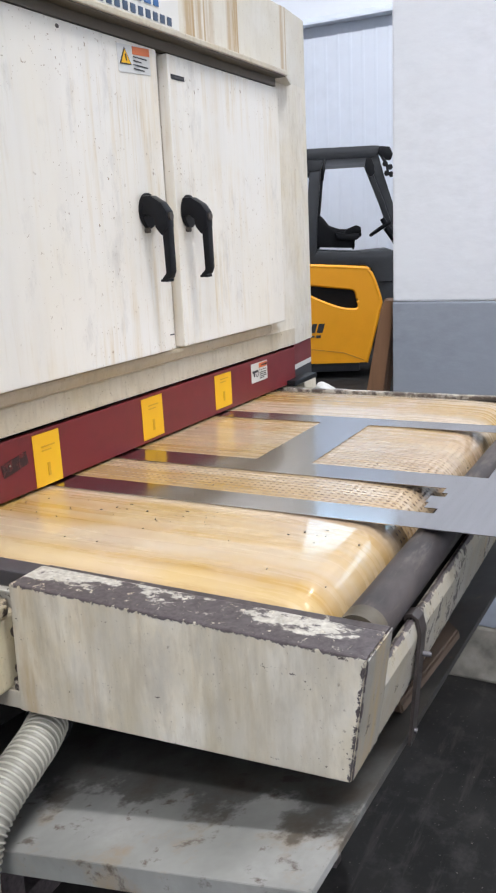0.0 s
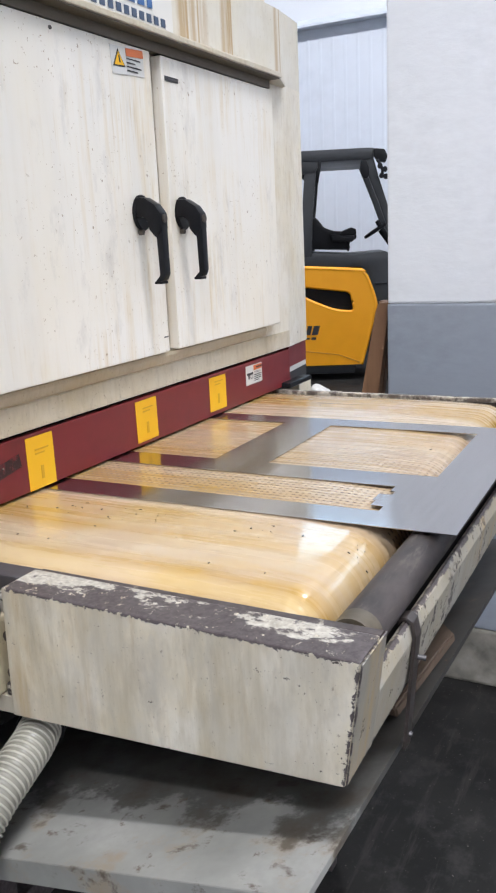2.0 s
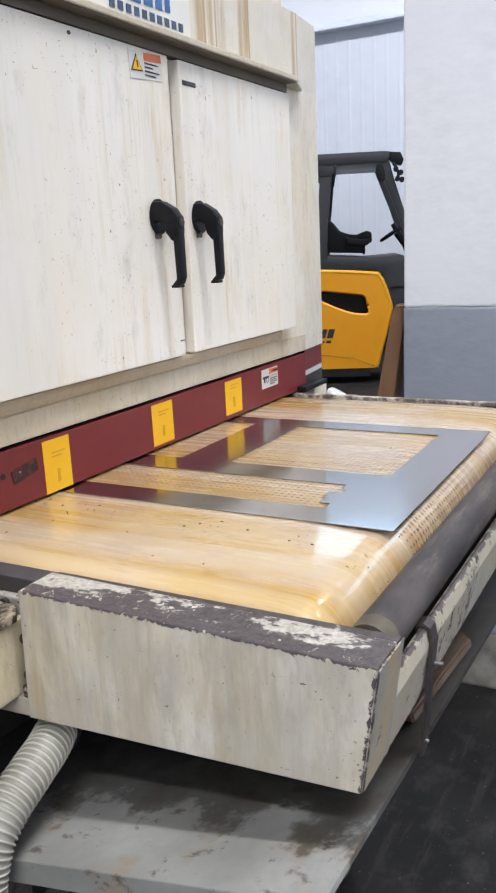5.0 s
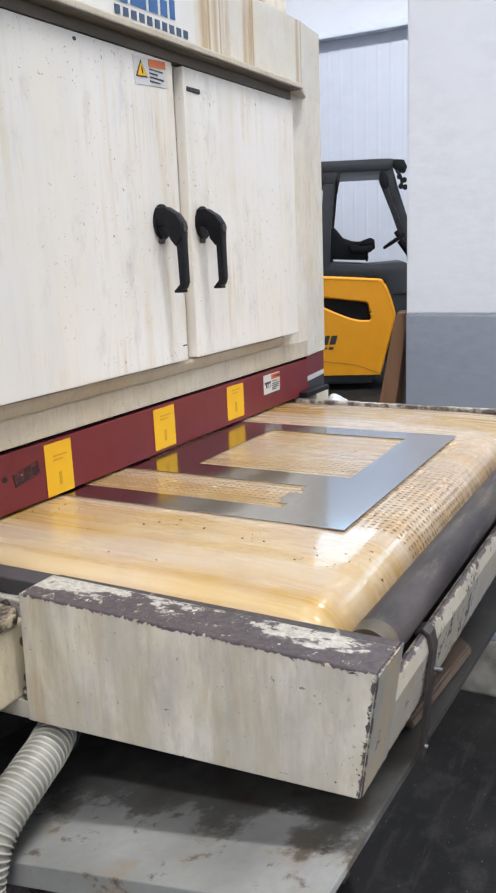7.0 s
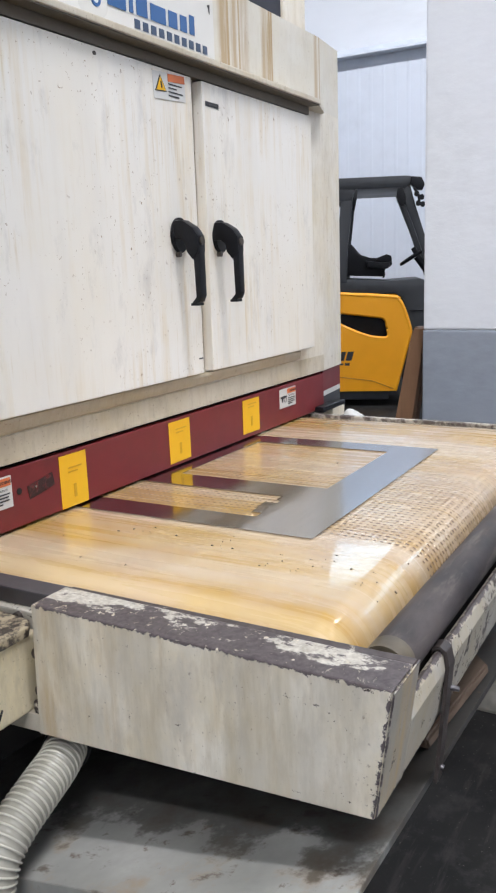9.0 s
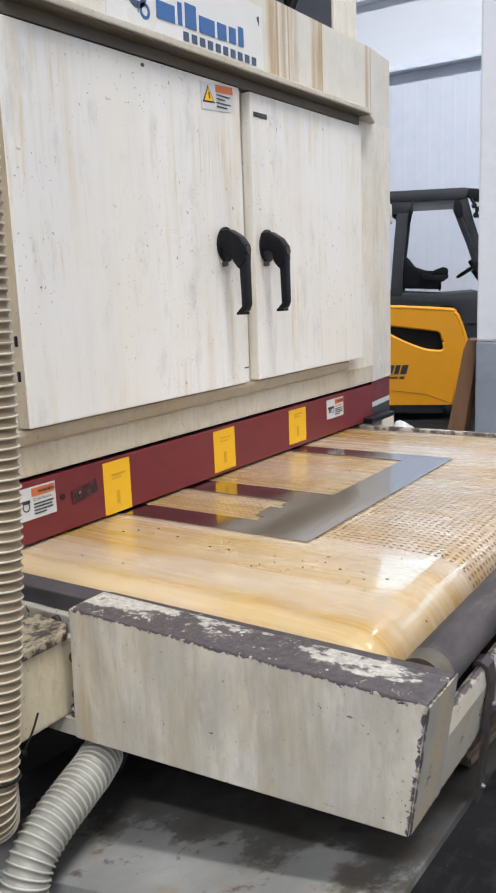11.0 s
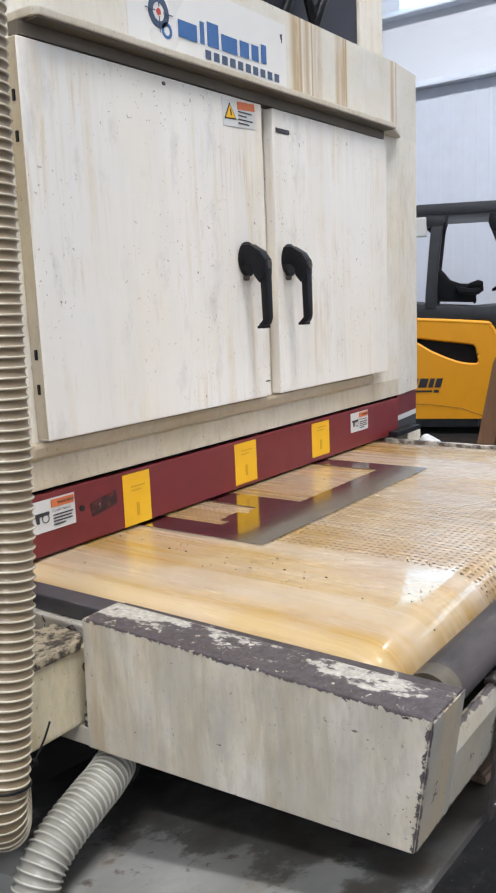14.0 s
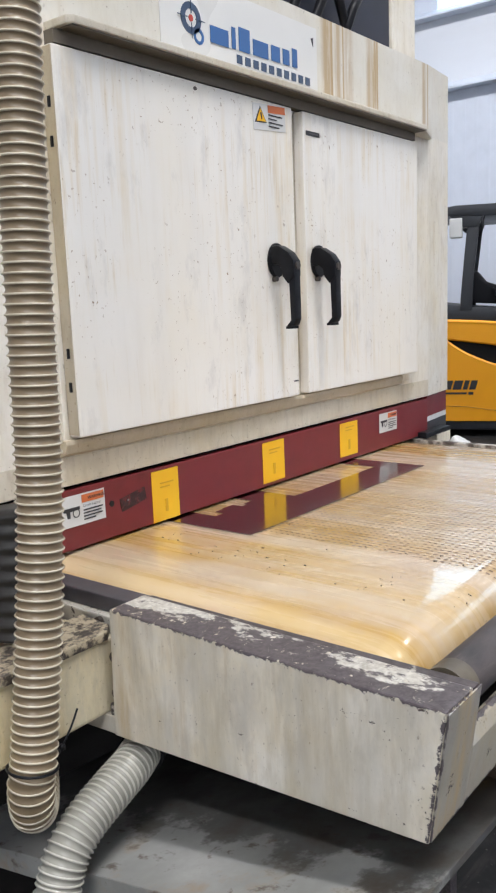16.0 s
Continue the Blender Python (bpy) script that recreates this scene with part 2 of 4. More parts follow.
M_STRAP = plain("dark oxidised strap", (0.07, 0.058, 0.055), 0.45, 0.3, 0.2, 50, 0.1)
M_TIMBER = plain("dirty brown timber", (0.11, 0.075, 0.052), 0.7, 0, 0.35, 30, 0.3, (0.5, 4, 4))
M_HOLE = plain("dirt in belt slots", (0.165, 0.105, 0.066), 0.7, 0, 0.4, 90, 0.0)
M_CRUMB = plain("black swarf crumbs", (0.03, 0.022, 0.018), 0.6, 0, 0.3, 90, 0.0)
M_FDARKY = plain("dark yellow shading of a panel crease", (0.3, 0.13, 0.01), 0.5, 0, 0.05, 6, 0.0)
M_VINYL = plain("wrinkled white vinyl", (0.72, 0.75, 0.8), 0.35, 0, 0.05, 3.5, 1.0, (1, 0.5, 2.2))
M_HEAD = streaked_paint("cream header enamel with rust drips", (0.67, 0.645, 0.575), (0.45, 0.37, 0.25), 0.5)


def worn_box(name, paint, grime, edges, spots=0.562, spread=(-0.43, -0.53)):
    """Streaked enamel whose named edges have lost their paint in ragged chips; edges: (direction, place, width)."""
    m = streaked_paint(name, paint, grime, 1.15, 0.5)
    nt, b = m.node_tree, m.node_tree.nodes["Principled BSDF"]
    base = b.inputs["Base Color"].links[0].from_socket
    co = nt.nodes.new("ShaderNodeTexCoord")
    sep = nt.nodes.new("ShaderNodeSeparateXYZ")
    nt.links.new(co.outputs["Object"], sep.inputs[0])
    rag, patch, grit = tex(nt, 95, 9, 0.75), tex(nt, 20, 9, 0.72, (1.0, 0.55, 1.0)), tex(nt, 190, 4, 0.6)
    wear = None
    for way, place, width in edges:
        d = nt.nodes.new("ShaderNodeVectorMath")
        d.operation = "DOT_PRODUCT"
        nt.links.new(co.outputs["Object"], d.inputs[0])
        d.inputs[1].default_value = way
        n = nt.nodes.new("ShaderNodeMath")
        n.operation = "MULTIPLY_ADD"
        nt.links.new(d.outputs["Value"], n.inputs[0])
        n.inputs[1].default_value, n.inputs[2].default_value = 1 / width, -place / width
        if wear is None:
            wear = n.outputs[0]
        else:
            k = nt.nodes.new("ShaderNodeMath")
            k.operation = "MAXIMUM"
            nt.links.new(wear, k.inputs[0])
            nt.links.new(n.outputs[0], k.inputs[1])
            wear = k.outputs[0]
    s = nt.nodes.new("ShaderNodeMath")
    s.operation = "MULTIPLY_ADD"
    nt.links.new(rag, s.inputs[0])
    s.inputs[1].default_value = 6.5
    nt.links.new(wear, s.inputs[2])
    lo = nt.nodes.new("ShaderNodeMapRange")
    nt.links.new(s.outputs[0], lo.inputs[0])
    lo.inputs[1].default_value, lo.inputs[2].default_value = 3.9, 4.05
    more = nt.nodes.new("ShaderNodeMapRange")
    nt.links.new(sep.outputs[1], more.inputs[0])
    for k, v in enumerate((-0.40, -0.46, 0.0, 0.055)):
        more.inputs[k + 1].default_value = v
    inner = nt.nodes.new("ShaderNodeMapRange")
    nt.links.new(sep.outputs[0], inner.inputs[0])
    for k, v in enumerate((0.006, 0.022, -0.2, 0.0)):
        inner.inputs[k + 1].default_value = v
    add = nt.nodes.new("ShaderNodeMath")
    nt.links.new(patch, add.inputs[0])
    nt.links.new(more.outputs[0], add.inputs[1])
    add2 = nt.nodes.new("ShaderNodeMath")
    nt.links.new(add.outputs[0], add2.inputs[0])
    nt.links.new(inner.outputs[0], add2.inputs[1])
    end = nt.nodes.new("ShaderNodeMapRange")
    nt.links.new(sep.outputs[1], end.inputs[0])
    for k, v in enumerate((-0.546, -0.53, -0.25, 0.0)):
        end.inputs[k + 1].default_value = v
    add3 = nt.nodes.new("ShaderNodeMath")
    nt.links.new(add2.outputs[0], add3.inputs[0])
    nt.links.new(end.outputs[0], add3.inputs[1])
    rest = nt.nodes.new("ShaderNodeMapRange")
    nt.links.new(sep.outputs[1], rest.inputs[0])
    for k, v in enumerate((-0.31, -0.21, 0.0, 0.075)):
        rest.inputs[k + 1].default_value = v
    add4 = nt.nodes.new("ShaderNodeMath")
    nt.links.new(add3.outputs[0], add4.inputs[0])
    nt.links.new(rest.outputs[0], add4.inputs[1])
    keep = ramp(nt, add4.outputs[0], ((0.52, 0.0), (0.545, 1.0)))
    dark = mix(nt, ramp(nt, grit, ((0.3, 0.0), (0.7, 1.0))), (0.045, 0.036, 0.036), (0.115, 0.095, 0.098))
    flake = mix(nt, ramp(nt, grit, ((0.35, 0.0), (0.65, 1.0))), (0.34, 0.31, 0.26), (0.58, 0.55, 0.485))
    top = nt.nodes.new("ShaderNodeMapRange")
    nt.links.new(sep.outputs[2], top.inputs[0])
    top.inputs[1].default_value, top.inputs[2].default_value = 0.9738, 0.975
    on_top = nt.nodes.new("ShaderNodeMath")
    on_top.operation = "MULTIPLY"
    nt.links.new(keep, on_top.inputs[0])
    nt.links.new(top.outputs[0], on_top.inputs[1])
    bare = mix(nt, on_top.outputs[0], dark, flake)
    worn = nt.nodes.new("ShaderNodeMath")
    worn.operation = "MULTIPLY"
    near = nt.nodes.new("ShaderNodeMapRange")
    nt.links.new(sep.outputs[1], near.inputs[0])
    near.inputs[1].default_value, near.inputs[2].default_value = spread
    nt.links.new(near.outputs[0], worn.inputs[0])
    nt.links.new(ramp(nt, tex(nt, 13, 3, 0.5), ((0.46, 0.0), (0.58, 1.0))), worn.inputs[1])
    chip = nt.nodes.new("ShaderNodeMath")
    chip.operation = "MULTIPLY_ADD"
    nt.links.new(worn.outputs[0], chip.inputs[0])
    chip.inputs[1].default_value = 0.1
    nt.links.new(tex(nt, 62, 6, 0.72, (1, 0.8, 1.2)), chip.inputs[2])
    flaked = ramp(nt, chip.outputs[0], ((spots + 0.1, 0.0), (spots + 0.112, 1.0)))
    base = mix(nt, ramp(nt, tex(nt, 15, 6, 0.66, (1, 1, 0.13)), ((0.46, 0.0), (0.64, 0.68))), base, (0.42, 0.35, 0.215))
    base = mix(nt, ramp(nt, tex(nt, 8, 6, 0.7, (1, 1, 0.5)), ((0.46, 0.0), (0.66, 0.55))), base, (0.44, 0.41, 0.34))
    base = mix(nt, ramp(nt, tex(nt, 33, 5, 0.65, (1, 1, 0.3)), ((0.5, 0.0), (0.72, 0.5))), base, (0.36, 0.335, 0.29))
    base = mix(nt, ramp(nt, tex(nt, 20, 6, 0.65, (1, 1, 0.5)), ((0.48, 0.0), (0.68, 0.6))), base, tuple(v * 0.72 for v in paint))
    base = mix(nt, ramp(nt, tex(nt, 17, 5, 0.6, (1, 1, 0.16)), ((0.55, 0.0), (0.68, 0.75))), base, (0.47, 0.34, 0.16))
    base = mix(nt, flaked, base, (0.06, 0.045, 0.04))
    nt.links.new(mix(nt, lo.outputs[0], base, bare), b.inputs["Base Color"])
    bump(nt, b, lo.outputs[0], 0.35, 0.0008)
    return m


M_BOX = worn_box("grubby cream enamel with chipped edges", (0.78, 0.735, 0.64), (0.43, 0.32, 0.17), (((0, -0.0152, 1), 0.9796, 0.003), ((0, -0.0537, -1), -0.8335, 0.003), ((-1.5, -1, -0.132), 0.4153, 0.0026)))
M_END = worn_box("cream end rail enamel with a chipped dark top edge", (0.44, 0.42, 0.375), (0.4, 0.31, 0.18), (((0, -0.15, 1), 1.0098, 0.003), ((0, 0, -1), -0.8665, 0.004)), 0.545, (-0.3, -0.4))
M_CAP = worn_box("grey-cream end plate enamel with dark rims", (0.34, 0.325, 0.3), (0.3, 0.28, 0.25), (((0, -0.0152, 1), 0.9796, 0.003), ((0, 0, -1), -0.866, 0.003), ((-1, 0, 0), -0.0045, 0.003)), 0.6)
M_ARM = worn_box("yellowed cream enamel with scorched edges", (0.76, 0.67, 0.46), (0.36, 0.28, 0.14), (((0, 0, 1), 0.94, 0.006), ((1, 0, 0), 0.016, 0.006)), 0.62, (0.3, 0.1))




def tray_material():
    """Dull grey sheet with water marks, rust blooms and black greasy spots, darkened under the conveyor for dirt and
    shade.
    """
    m, nt, b = nodes_of("stained grey tray sheet")
    big, mid, spot, fine = tex(nt, 6, 5, 0.6), tex(nt, 17, 6, 0.65), tex(nt, 24, 7, 0.66, (1.3, 0.8, 1)), tex(nt, 120, 3)
    c = mix(nt, ramp(nt, big, ((0.35, 0.0), (0.65, 1.0))), (0.2, 0.202, 0.19), (0.36, 0.36, 0.342))
    c = mix(nt, ramp(nt, fine, ((0.4, 0.0), (0.8, 0.5))), c, (0.28, 0.28, 0.26))
    c = mix(nt, ramp(nt, mid, ((0.53, 0.0), (0.7, 0.8))), c, (0.31, 0.235, 0.15))
    c = mix(nt, ramp(nt, spot, ((0.6, 0.0), (0.67, 0.85))), c, (0.09, 0.065, 0.05))
    co, sep = nt.nodes.new("ShaderNodeTexCoord"), nt.nodes.new("ShaderNodeSeparateXYZ")
    nt.links.new(co.outputs["Object"], sep.inputs[0])
    # greasy dirt and the conveyor's shade, painted as one ragged dark area
    grease_shade = nt.nodes.new("ShaderNodeMath")
    grease_shade.operation = "MULTIPLY_ADD"
    nt.links.new(mid, grease_shade.inputs[0])
    grease_shade.inputs[1].default_value = 0.35
    nt.links.new(sep.outputs[0], grease_shade.inputs[2])
    c = mix(nt, ramp(nt, grease_shade.outputs[0], ((0.195, 0.0), (0.225, 0.66), (0.36, 0.95))), c, (0.032, 0.03, 0.028))
    c = mix(nt, ramp(nt, tex(nt, 45, 6, 0.7), ((0.62, 0.0), (0.7, 0.8))), c, (0.1, 0.065, 0.045))
    nt.links.new(c, b.inputs["Base Color"])
    b.inputs["Specular IOR Level"].default_value = 0.3
    nt.links.new(ramp(nt, big, ((0.3, 0.4), (0.7, 0.62))), b.inputs["Roughness"])
    bump(nt, b, fine, 0.06, 0.001)
    return m


M_TRAY = tray_material()


def rust_drips(m, runs):
    """Brown drip runs at given places along x, ragged by noise."""
    nt, b = m.node_tree, m.node_tree.nodes["Principled BSDF"]
    base = b.inputs["Base Color"].links[0].from_socket
    co, sep = nt.nodes.new("ShaderNodeTexCoord"), nt.nodes.new("ShaderNodeSeparateXYZ")
    nt.links.new(co.outputs["Object"], sep.inputs[0])
    rag = tex(nt, 55, 6, 0.65, (1, 1, 0.12))
    for x, w, k in runs:
        d = nt.nodes.new("ShaderNodeMath")
        d.operation = "SUBTRACT"
        nt.links.new(sep.outputs[0], d.inputs[0])
        d.inputs[1].default_value = x
        a = nt.nodes.new("ShaderNodeMath")
        a.operation = "ABSOLUTE"
        nt.links.new(d.outputs[0], a.inputs[0])
        f = nt.nodes.new("ShaderNodeMapRange")
        nt.links.new(a.outputs[0], f.inputs[0])
        f.inputs[1].default_value, f.inputs[2].default_value, f.inputs[3].default_value, f.inputs[4].default_value = w * 0.3, w, 1.0, 0.0
        g = nt.nodes.new("ShaderNodeMath")
        g.operation = "MULTIPLY"
        nt.links.new(f.outputs[0], g.inputs[0])
        nt.links.new(ramp(nt, rag, ((0.32, 0.0), (0.5, k))), g.inputs[1])
        base = mix(nt, g.outputs[0], base, (0.42, 0.29, 0.14))
    nt.links.new(base, b.inputs["Base Color"])


rust_drips(M_HEAD, ((0.722, 0.021, 0.85), (0.737, 0.005, 1.0), (0.757, 0.013, 0.75), (0.774, 0.004, 0.9), (0.792, 0.018, 0.6), (0.862, 0.012, 0.7), (0.882, 0.014, 1.0), (0.893, 0.004, 1.0), (1.083, 0.011, 0.75), (1.1, 0.004, 0.8)))


def belt_material():
    """Cream polyurethane belt with streaks that run along its travel."""
    m, nt, b = nodes_of("cream conveyor belt")
    s1 = tex(nt, 9, 5, 0.55, (1, 0.09, 0.09))
    s2 = tex(nt, 70, 5, 0.65, (1, 0.05, 0.05))
    blot = tex(nt, 7, 4, 0.55)
    c = mix(nt, ramp(nt, s1, ((0.44, 0.0), (0.58, 1.0))), (0.575, 0.45, 0.295), (0.475, 0.29, 0.072))
    c = mix(nt, ramp(nt, s2, ((0.45, 0.0), (0.75, 0.35))), c, (0.555, 0.425, 0.265))
    c = mix(nt, ramp(nt, blot, ((0.5, 0.0), (0.7, 0.6))), c, (0.51, 0.39, 0.31))
    band = tex(nt, 24, 5, 0.55, (1, 0.1, 0.1))
    c = mix(nt, ramp(nt, band, ((0.56, 0.0), (0.76, 0.5))), c, (0.385, 0.235, 0.065))
    c = mix(nt, ramp(nt, tex(nt, 40, 6, 0.7, (1, 0.2, 0.2)), ((0.6, 0.0), (0.76, 0.4))), c, (0.36, 0.29, 0.25))
    c = mix(nt, ramp(nt, tex(nt, 12, 6, 0.6, (1, 0.15, 0.15)), ((0.55, 0.0), (0.7, 0.6))), c, (0.58, 0.465, 0.34))
    co, sep = nt.nodes.new("ShaderNodeTexCoord"), nt.nodes.new("ShaderNodeSeparateXYZ")
    nt.links.new(co.outputs["Object"], sep.inputs[0])
    lane = ramp(nt, sep.outputs[0], ((0.27, 0.0), (0.34, 0.45), (0.68, 0.4), (0.76, 0.0)))
    tan = nt.nodes.new("ShaderNodeMath")
    tan.operation = "MULTIPLY"
    nt.links.new(lane, tan.inputs[0])
    nt.links.new(ramp(nt, tex(nt, 30, 5, 0.6, (1, 0.4, 1)), ((0.35, 0.2), (0.65, 1.0))), tan.inputs[1])
    c = mix(nt, tan.outputs[0], c, (0.44, 0.3, 0.185))
    # pale band painted as the highlight along the belt's near shoulder
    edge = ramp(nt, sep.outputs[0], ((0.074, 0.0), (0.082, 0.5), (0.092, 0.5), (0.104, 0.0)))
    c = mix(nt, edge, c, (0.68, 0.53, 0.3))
    smear = tex(nt, 9, 6, 0.65, (1, 0.35, 1))
    c = mix(nt, ramp(nt, smear, ((0.58, 0.0), (0.75, 0.5))), c, (0.36, 0.26, 0.2))
    scuff = tex(nt, 70, 6, 0.75, (1, 0.35, 1))
    c = mix(nt, ramp(nt, scuff, ((0.64, 0.0), (0.74, 0.55))), c, (0.2, 0.14, 0.1))
    nt.links.new(c, b.inputs["Base Color"])
    nt.links.new(ramp(nt, s2, ((0.3, 0.2), (0.7, 0.34))), b.inputs["Roughness"])
    b.inputs["Specular IOR Level"].default_value = 0.35
    b.inputs["Coat Weight"].default_value = 0.62
    b.inputs["Coat Roughness"].default_value = 0.07
    bump(nt, b, s2, 0.06, 0.001)
    return m


M_BELT = belt_material()


def glow(name, col, strength):
    m, nt, b = nodes_of(name)
    b.inputs["Base Color"].default_value = (*col, 1)
    b.inputs["Emission Color"].default_value = (*col, 1)
    b.inputs["Emission Strength"].default_value = strength
    return m


M_DAY = glow("bright daylight behind glass", (0.56, 0.81, 1.0), 3.9)


# ---- mesh helpers ----
def box(bm, x0, x1, y0, y1, z0, z1, bevel=0.0):
    vs = [bm.verts.new((x, y, z)) for x in (x0, x1) for y in (y0, y1) for z in (z0, z1)]
    fs = [bm.faces.new([vs[i] for i in q]) for q in ((0, 1, 3, 2), (4, 6, 7, 5), (0, 4, 5, 1), (2, 3, 7, 6), (0, 2, 6, 4), (1, 5, 7, 3))]
    if bevel:
        edges = list({e for f in fs for e in f.edges})
        bmesh.ops.bevel(bm, geom=edges, offset=bevel, segments=2, affect="EDGES", profile=0.6)
    return bm


def prism(bm, pts, axis, lo, hi, bevel=0.0):
    """Closed outline pts in the two other axes, drawn out along axis from lo to hi."""
    def v(p, h):
        return {"x": (h, p[0], p[1]), "y": (p[0], h, p[1]), "z": (p[0], p[1], h)}[axis]
    a = [bm.verts.new(v(p, lo)) for p in pts]
    c = [bm.verts.new(v(p, hi)) for p in pts]
    fs = [bm.faces.new(a), bm.faces.new(c[::-1])]
    for i in range(len(pts)):
        j = (i + 1) % len(pts)
        fs.append(bm.faces.new((a[i], c[i], c[j], a[j])))
    bmesh.ops.recalc_face_normals(bm, faces=fs)
    if bevel:
        bmesh.ops.bevel(bm, geom=list({e for f in fs for e in f.edges}), offset=bevel, segments=2, affect="EDGES", profile=0.6)
    return bm


def cyl(bm, a, b, r, seg=20, r2=None):
    a, b = Vector(a), Vector(b)
    d = b - a
    m = Matrix.Translation((a + b) / 2) @ d.to_track_quat("Z", "Y").to_matrix().to_4x4()
    bmesh.ops.create_cone(bm, cap_ends=True, segments=seg, radius1=r, radius2=r if r2 is None else r2, depth=d.length, matrix=m)
    return bm


def spline(pts, n):
    """Catmull-Rom points along pts."""
    p = [Vector(q) for q in pts]
    p = [2 * p[0] - p[1]] + p + [2 * p[-1] - p[-2]]
    out = []
    for i in range(1, len(p) - 2):
        for k in range(n):
            t = k / n
            a, b, c, d = p[i - 1:i + 3]
            out.append(0.5 * (2 * b + (c - a) * t + (2 * a - 5 * b + 4 * c - d) * t * t + (3 * b - a - 3 * c + d) * t ** 3))
    return out + [p[-2]]


def even(path, step):
    out, carry = [path[0]], 0.0
    for a, b in zip(path, path[1:]):
        d = (b - a).length
        while carry + d >= step:
            a = a + (b - a) * ((step - carry) / d)
            out.append(a)
            d, carry = (b - a).length, 0.0
        carry += d
    return out


def tube(bm, path, radius, seg=16, caps=True):
    """Sweeps a circle along path; radius is a number or one for each point."""
    rings, side = [], None
    for i, p in enumerate(path):
        d = (path[min(i + 1, len(path) - 1)] - path[max(i - 1, 0)]).normalized()
        side = (side - d * side.dot(d)).normalized() if side else d.orthogonal().normalized()
        up = d.cross(side)
        r = radius if isinstance(radius, (int, float)) else radius[i]
        rings.append([bm.verts.new(p + (side * math.cos(a) + up * math.sin(a)) * r) for a in (2 * math.pi * k / seg for k in range(seg))])
    for a, b in zip(rings, rings[1:]):
        for k in range(seg):
            bm.faces.new((a[k], a[(k + 1) % seg], b[(k + 1) % seg], b[k]))
    if caps:
        bm.faces.new(rings[0][::-1])
        bm.faces.new(rings[-1])
    return bm


def smooth(bm, angle=40):
    for f in bm.faces:
        f.smooth = True
    for e in bm.edges:
        if len(e.link_faces) == 2 and e.calc_face_angle(0) > radians(angle):
            e.smooth = False
    return bm


def thing(name, label, category, at=(0, 0, 0), group="", kind=""):
    ob = new(name)
    ob.location = at
    return tagged(ob, label, category, group, kind)


def part(name, bm, material, parent, label=""):
    me = bpy.data.meshes.new(name)
    bm.to_mesh(me)
    bm.free()
    me.materials.append(material)
    ob = new(name, me)
    ob.parent = parent
    if parent is not None:
        ob.matrix_parent_inverse = Matrix.Translation(-parent.location) if parent.type == "EMPTY" else Matrix()
    return tagged(ob, label)


def slab(name, label, material, *dims, bevel=0.0, category="wall"):
    return tagged(part(name, box(bmesh.new(), *dims, bevel), material, None), label, category, kind="structure")


B = bmesh.new

# ---- the hall ----
slab("floor", "dark sealed concrete workshop floor", M_FLOOR, -5, 9.3, -6, 8, -0.2, 0.0, category="floor")
slab("ceiling", "white insulated hall ceiling", M_PANEL, -5, 9.3, -6, 8, 7.0, 7.2, category="ceiling")
slab("wall_west", "plain white hall wall", M_WALL, -5.2, -5, -6, 8, 0, 7)
slab("wall_south", "plain white hall wall", M_WALL, -5, 9.3, -6.2, -6, 0, 7)
slab("wall_north", "plain white hall wall", M_WALL, -5, 9.3, 8, 8.2, 0, 7)


def wall_east():
    """Ribbed metal panel wall, vinyl-faced insulation above a girt, a strip window high up."""
    w = slab("wall_east", "white ribbed metal panel wall with girts", M_PANEL, 9.0, 9.2, -6, 8, 0, 3.7)
    slab("wall_east_insulation", "wrinkled white vinyl insulation above the girt", M_VINYL, 9.0, 9.2, -6, 8, 3.7, 4.5)
    slab("wall_east_top", "white metal wall above the strip window", M_PANEL, 9.0, 9.2, -6, 8, 5.5, 7.0)
    slab("wall_east_left", "white metal wall beside the strip window", M_PANEL, 9.0, 9.2, 3.75, 8, 4.5, 5.5)
    slab("wall_east_right", "white metal wall beside the strip window", M_PANEL, 9.0, 9.2, -6, -5.0, 4.5, 5.5)
    for z in (3.6, 4.42):
        prof = ((8.84, z), (8.84, z + 0.02), (8.97, z + 0.1), (9.0, z + 0.1), (9.0, z))
        bm = B()
        prism(bm, [(p[0], p[1]) for p in prof], "y", -6, 8, 0.0)
        part("girt", bm, M_PANEL, w, "white sheet-metal girt")
    for k in range(92):
        y = -5.95 + 0.15 * k
        part("rib", prism(B(), ((8.999, y), (8.997, y + 0.012), (8.997, y + 0.03), (8.999, y + 0.042)), "z", 0, 3.6), M_PANEL, w)


wall_east()


def window_strip():
    w = thing("window_1", "bright strip window high in the metal wall", "window", (9.1, 1.6, 4.5), kind="structure")
    part("pane", box(B(), 9.12, 9.13, -5.0, 3.75, 4.5, 5.5), M_DAY, w)
    for y in (-5.0, -2.9, -0.75, 1.5, 3.7):
        part("window_frame", box(B(), 8.98, 9.1, y, y + 0.05, 4.5, 5.5, 0.004), M_PANEL, w)


window_strip()

PX = 1.683
pillar = slab("pillar", "white painted pillar with a blue-grey lower band", M_WALL, PX, PX + 0.6, -0.75, -0.036, 1.107, 7.0, bevel=0.006, category="pillar")
part("grey_band", box(B(), PX - 0.0015, PX + 0.6015, -0.7515, -0.0345, 0.176, 1.107, 0.006), M_GREYP, pillar, "blue-grey painted band")
part("base", box(B(), PX - 0.004, PX + 0.604, -0.754, -0.032, 0.0, 0.176, 0.01), M_CONC, pillar, "bare rough concrete base")

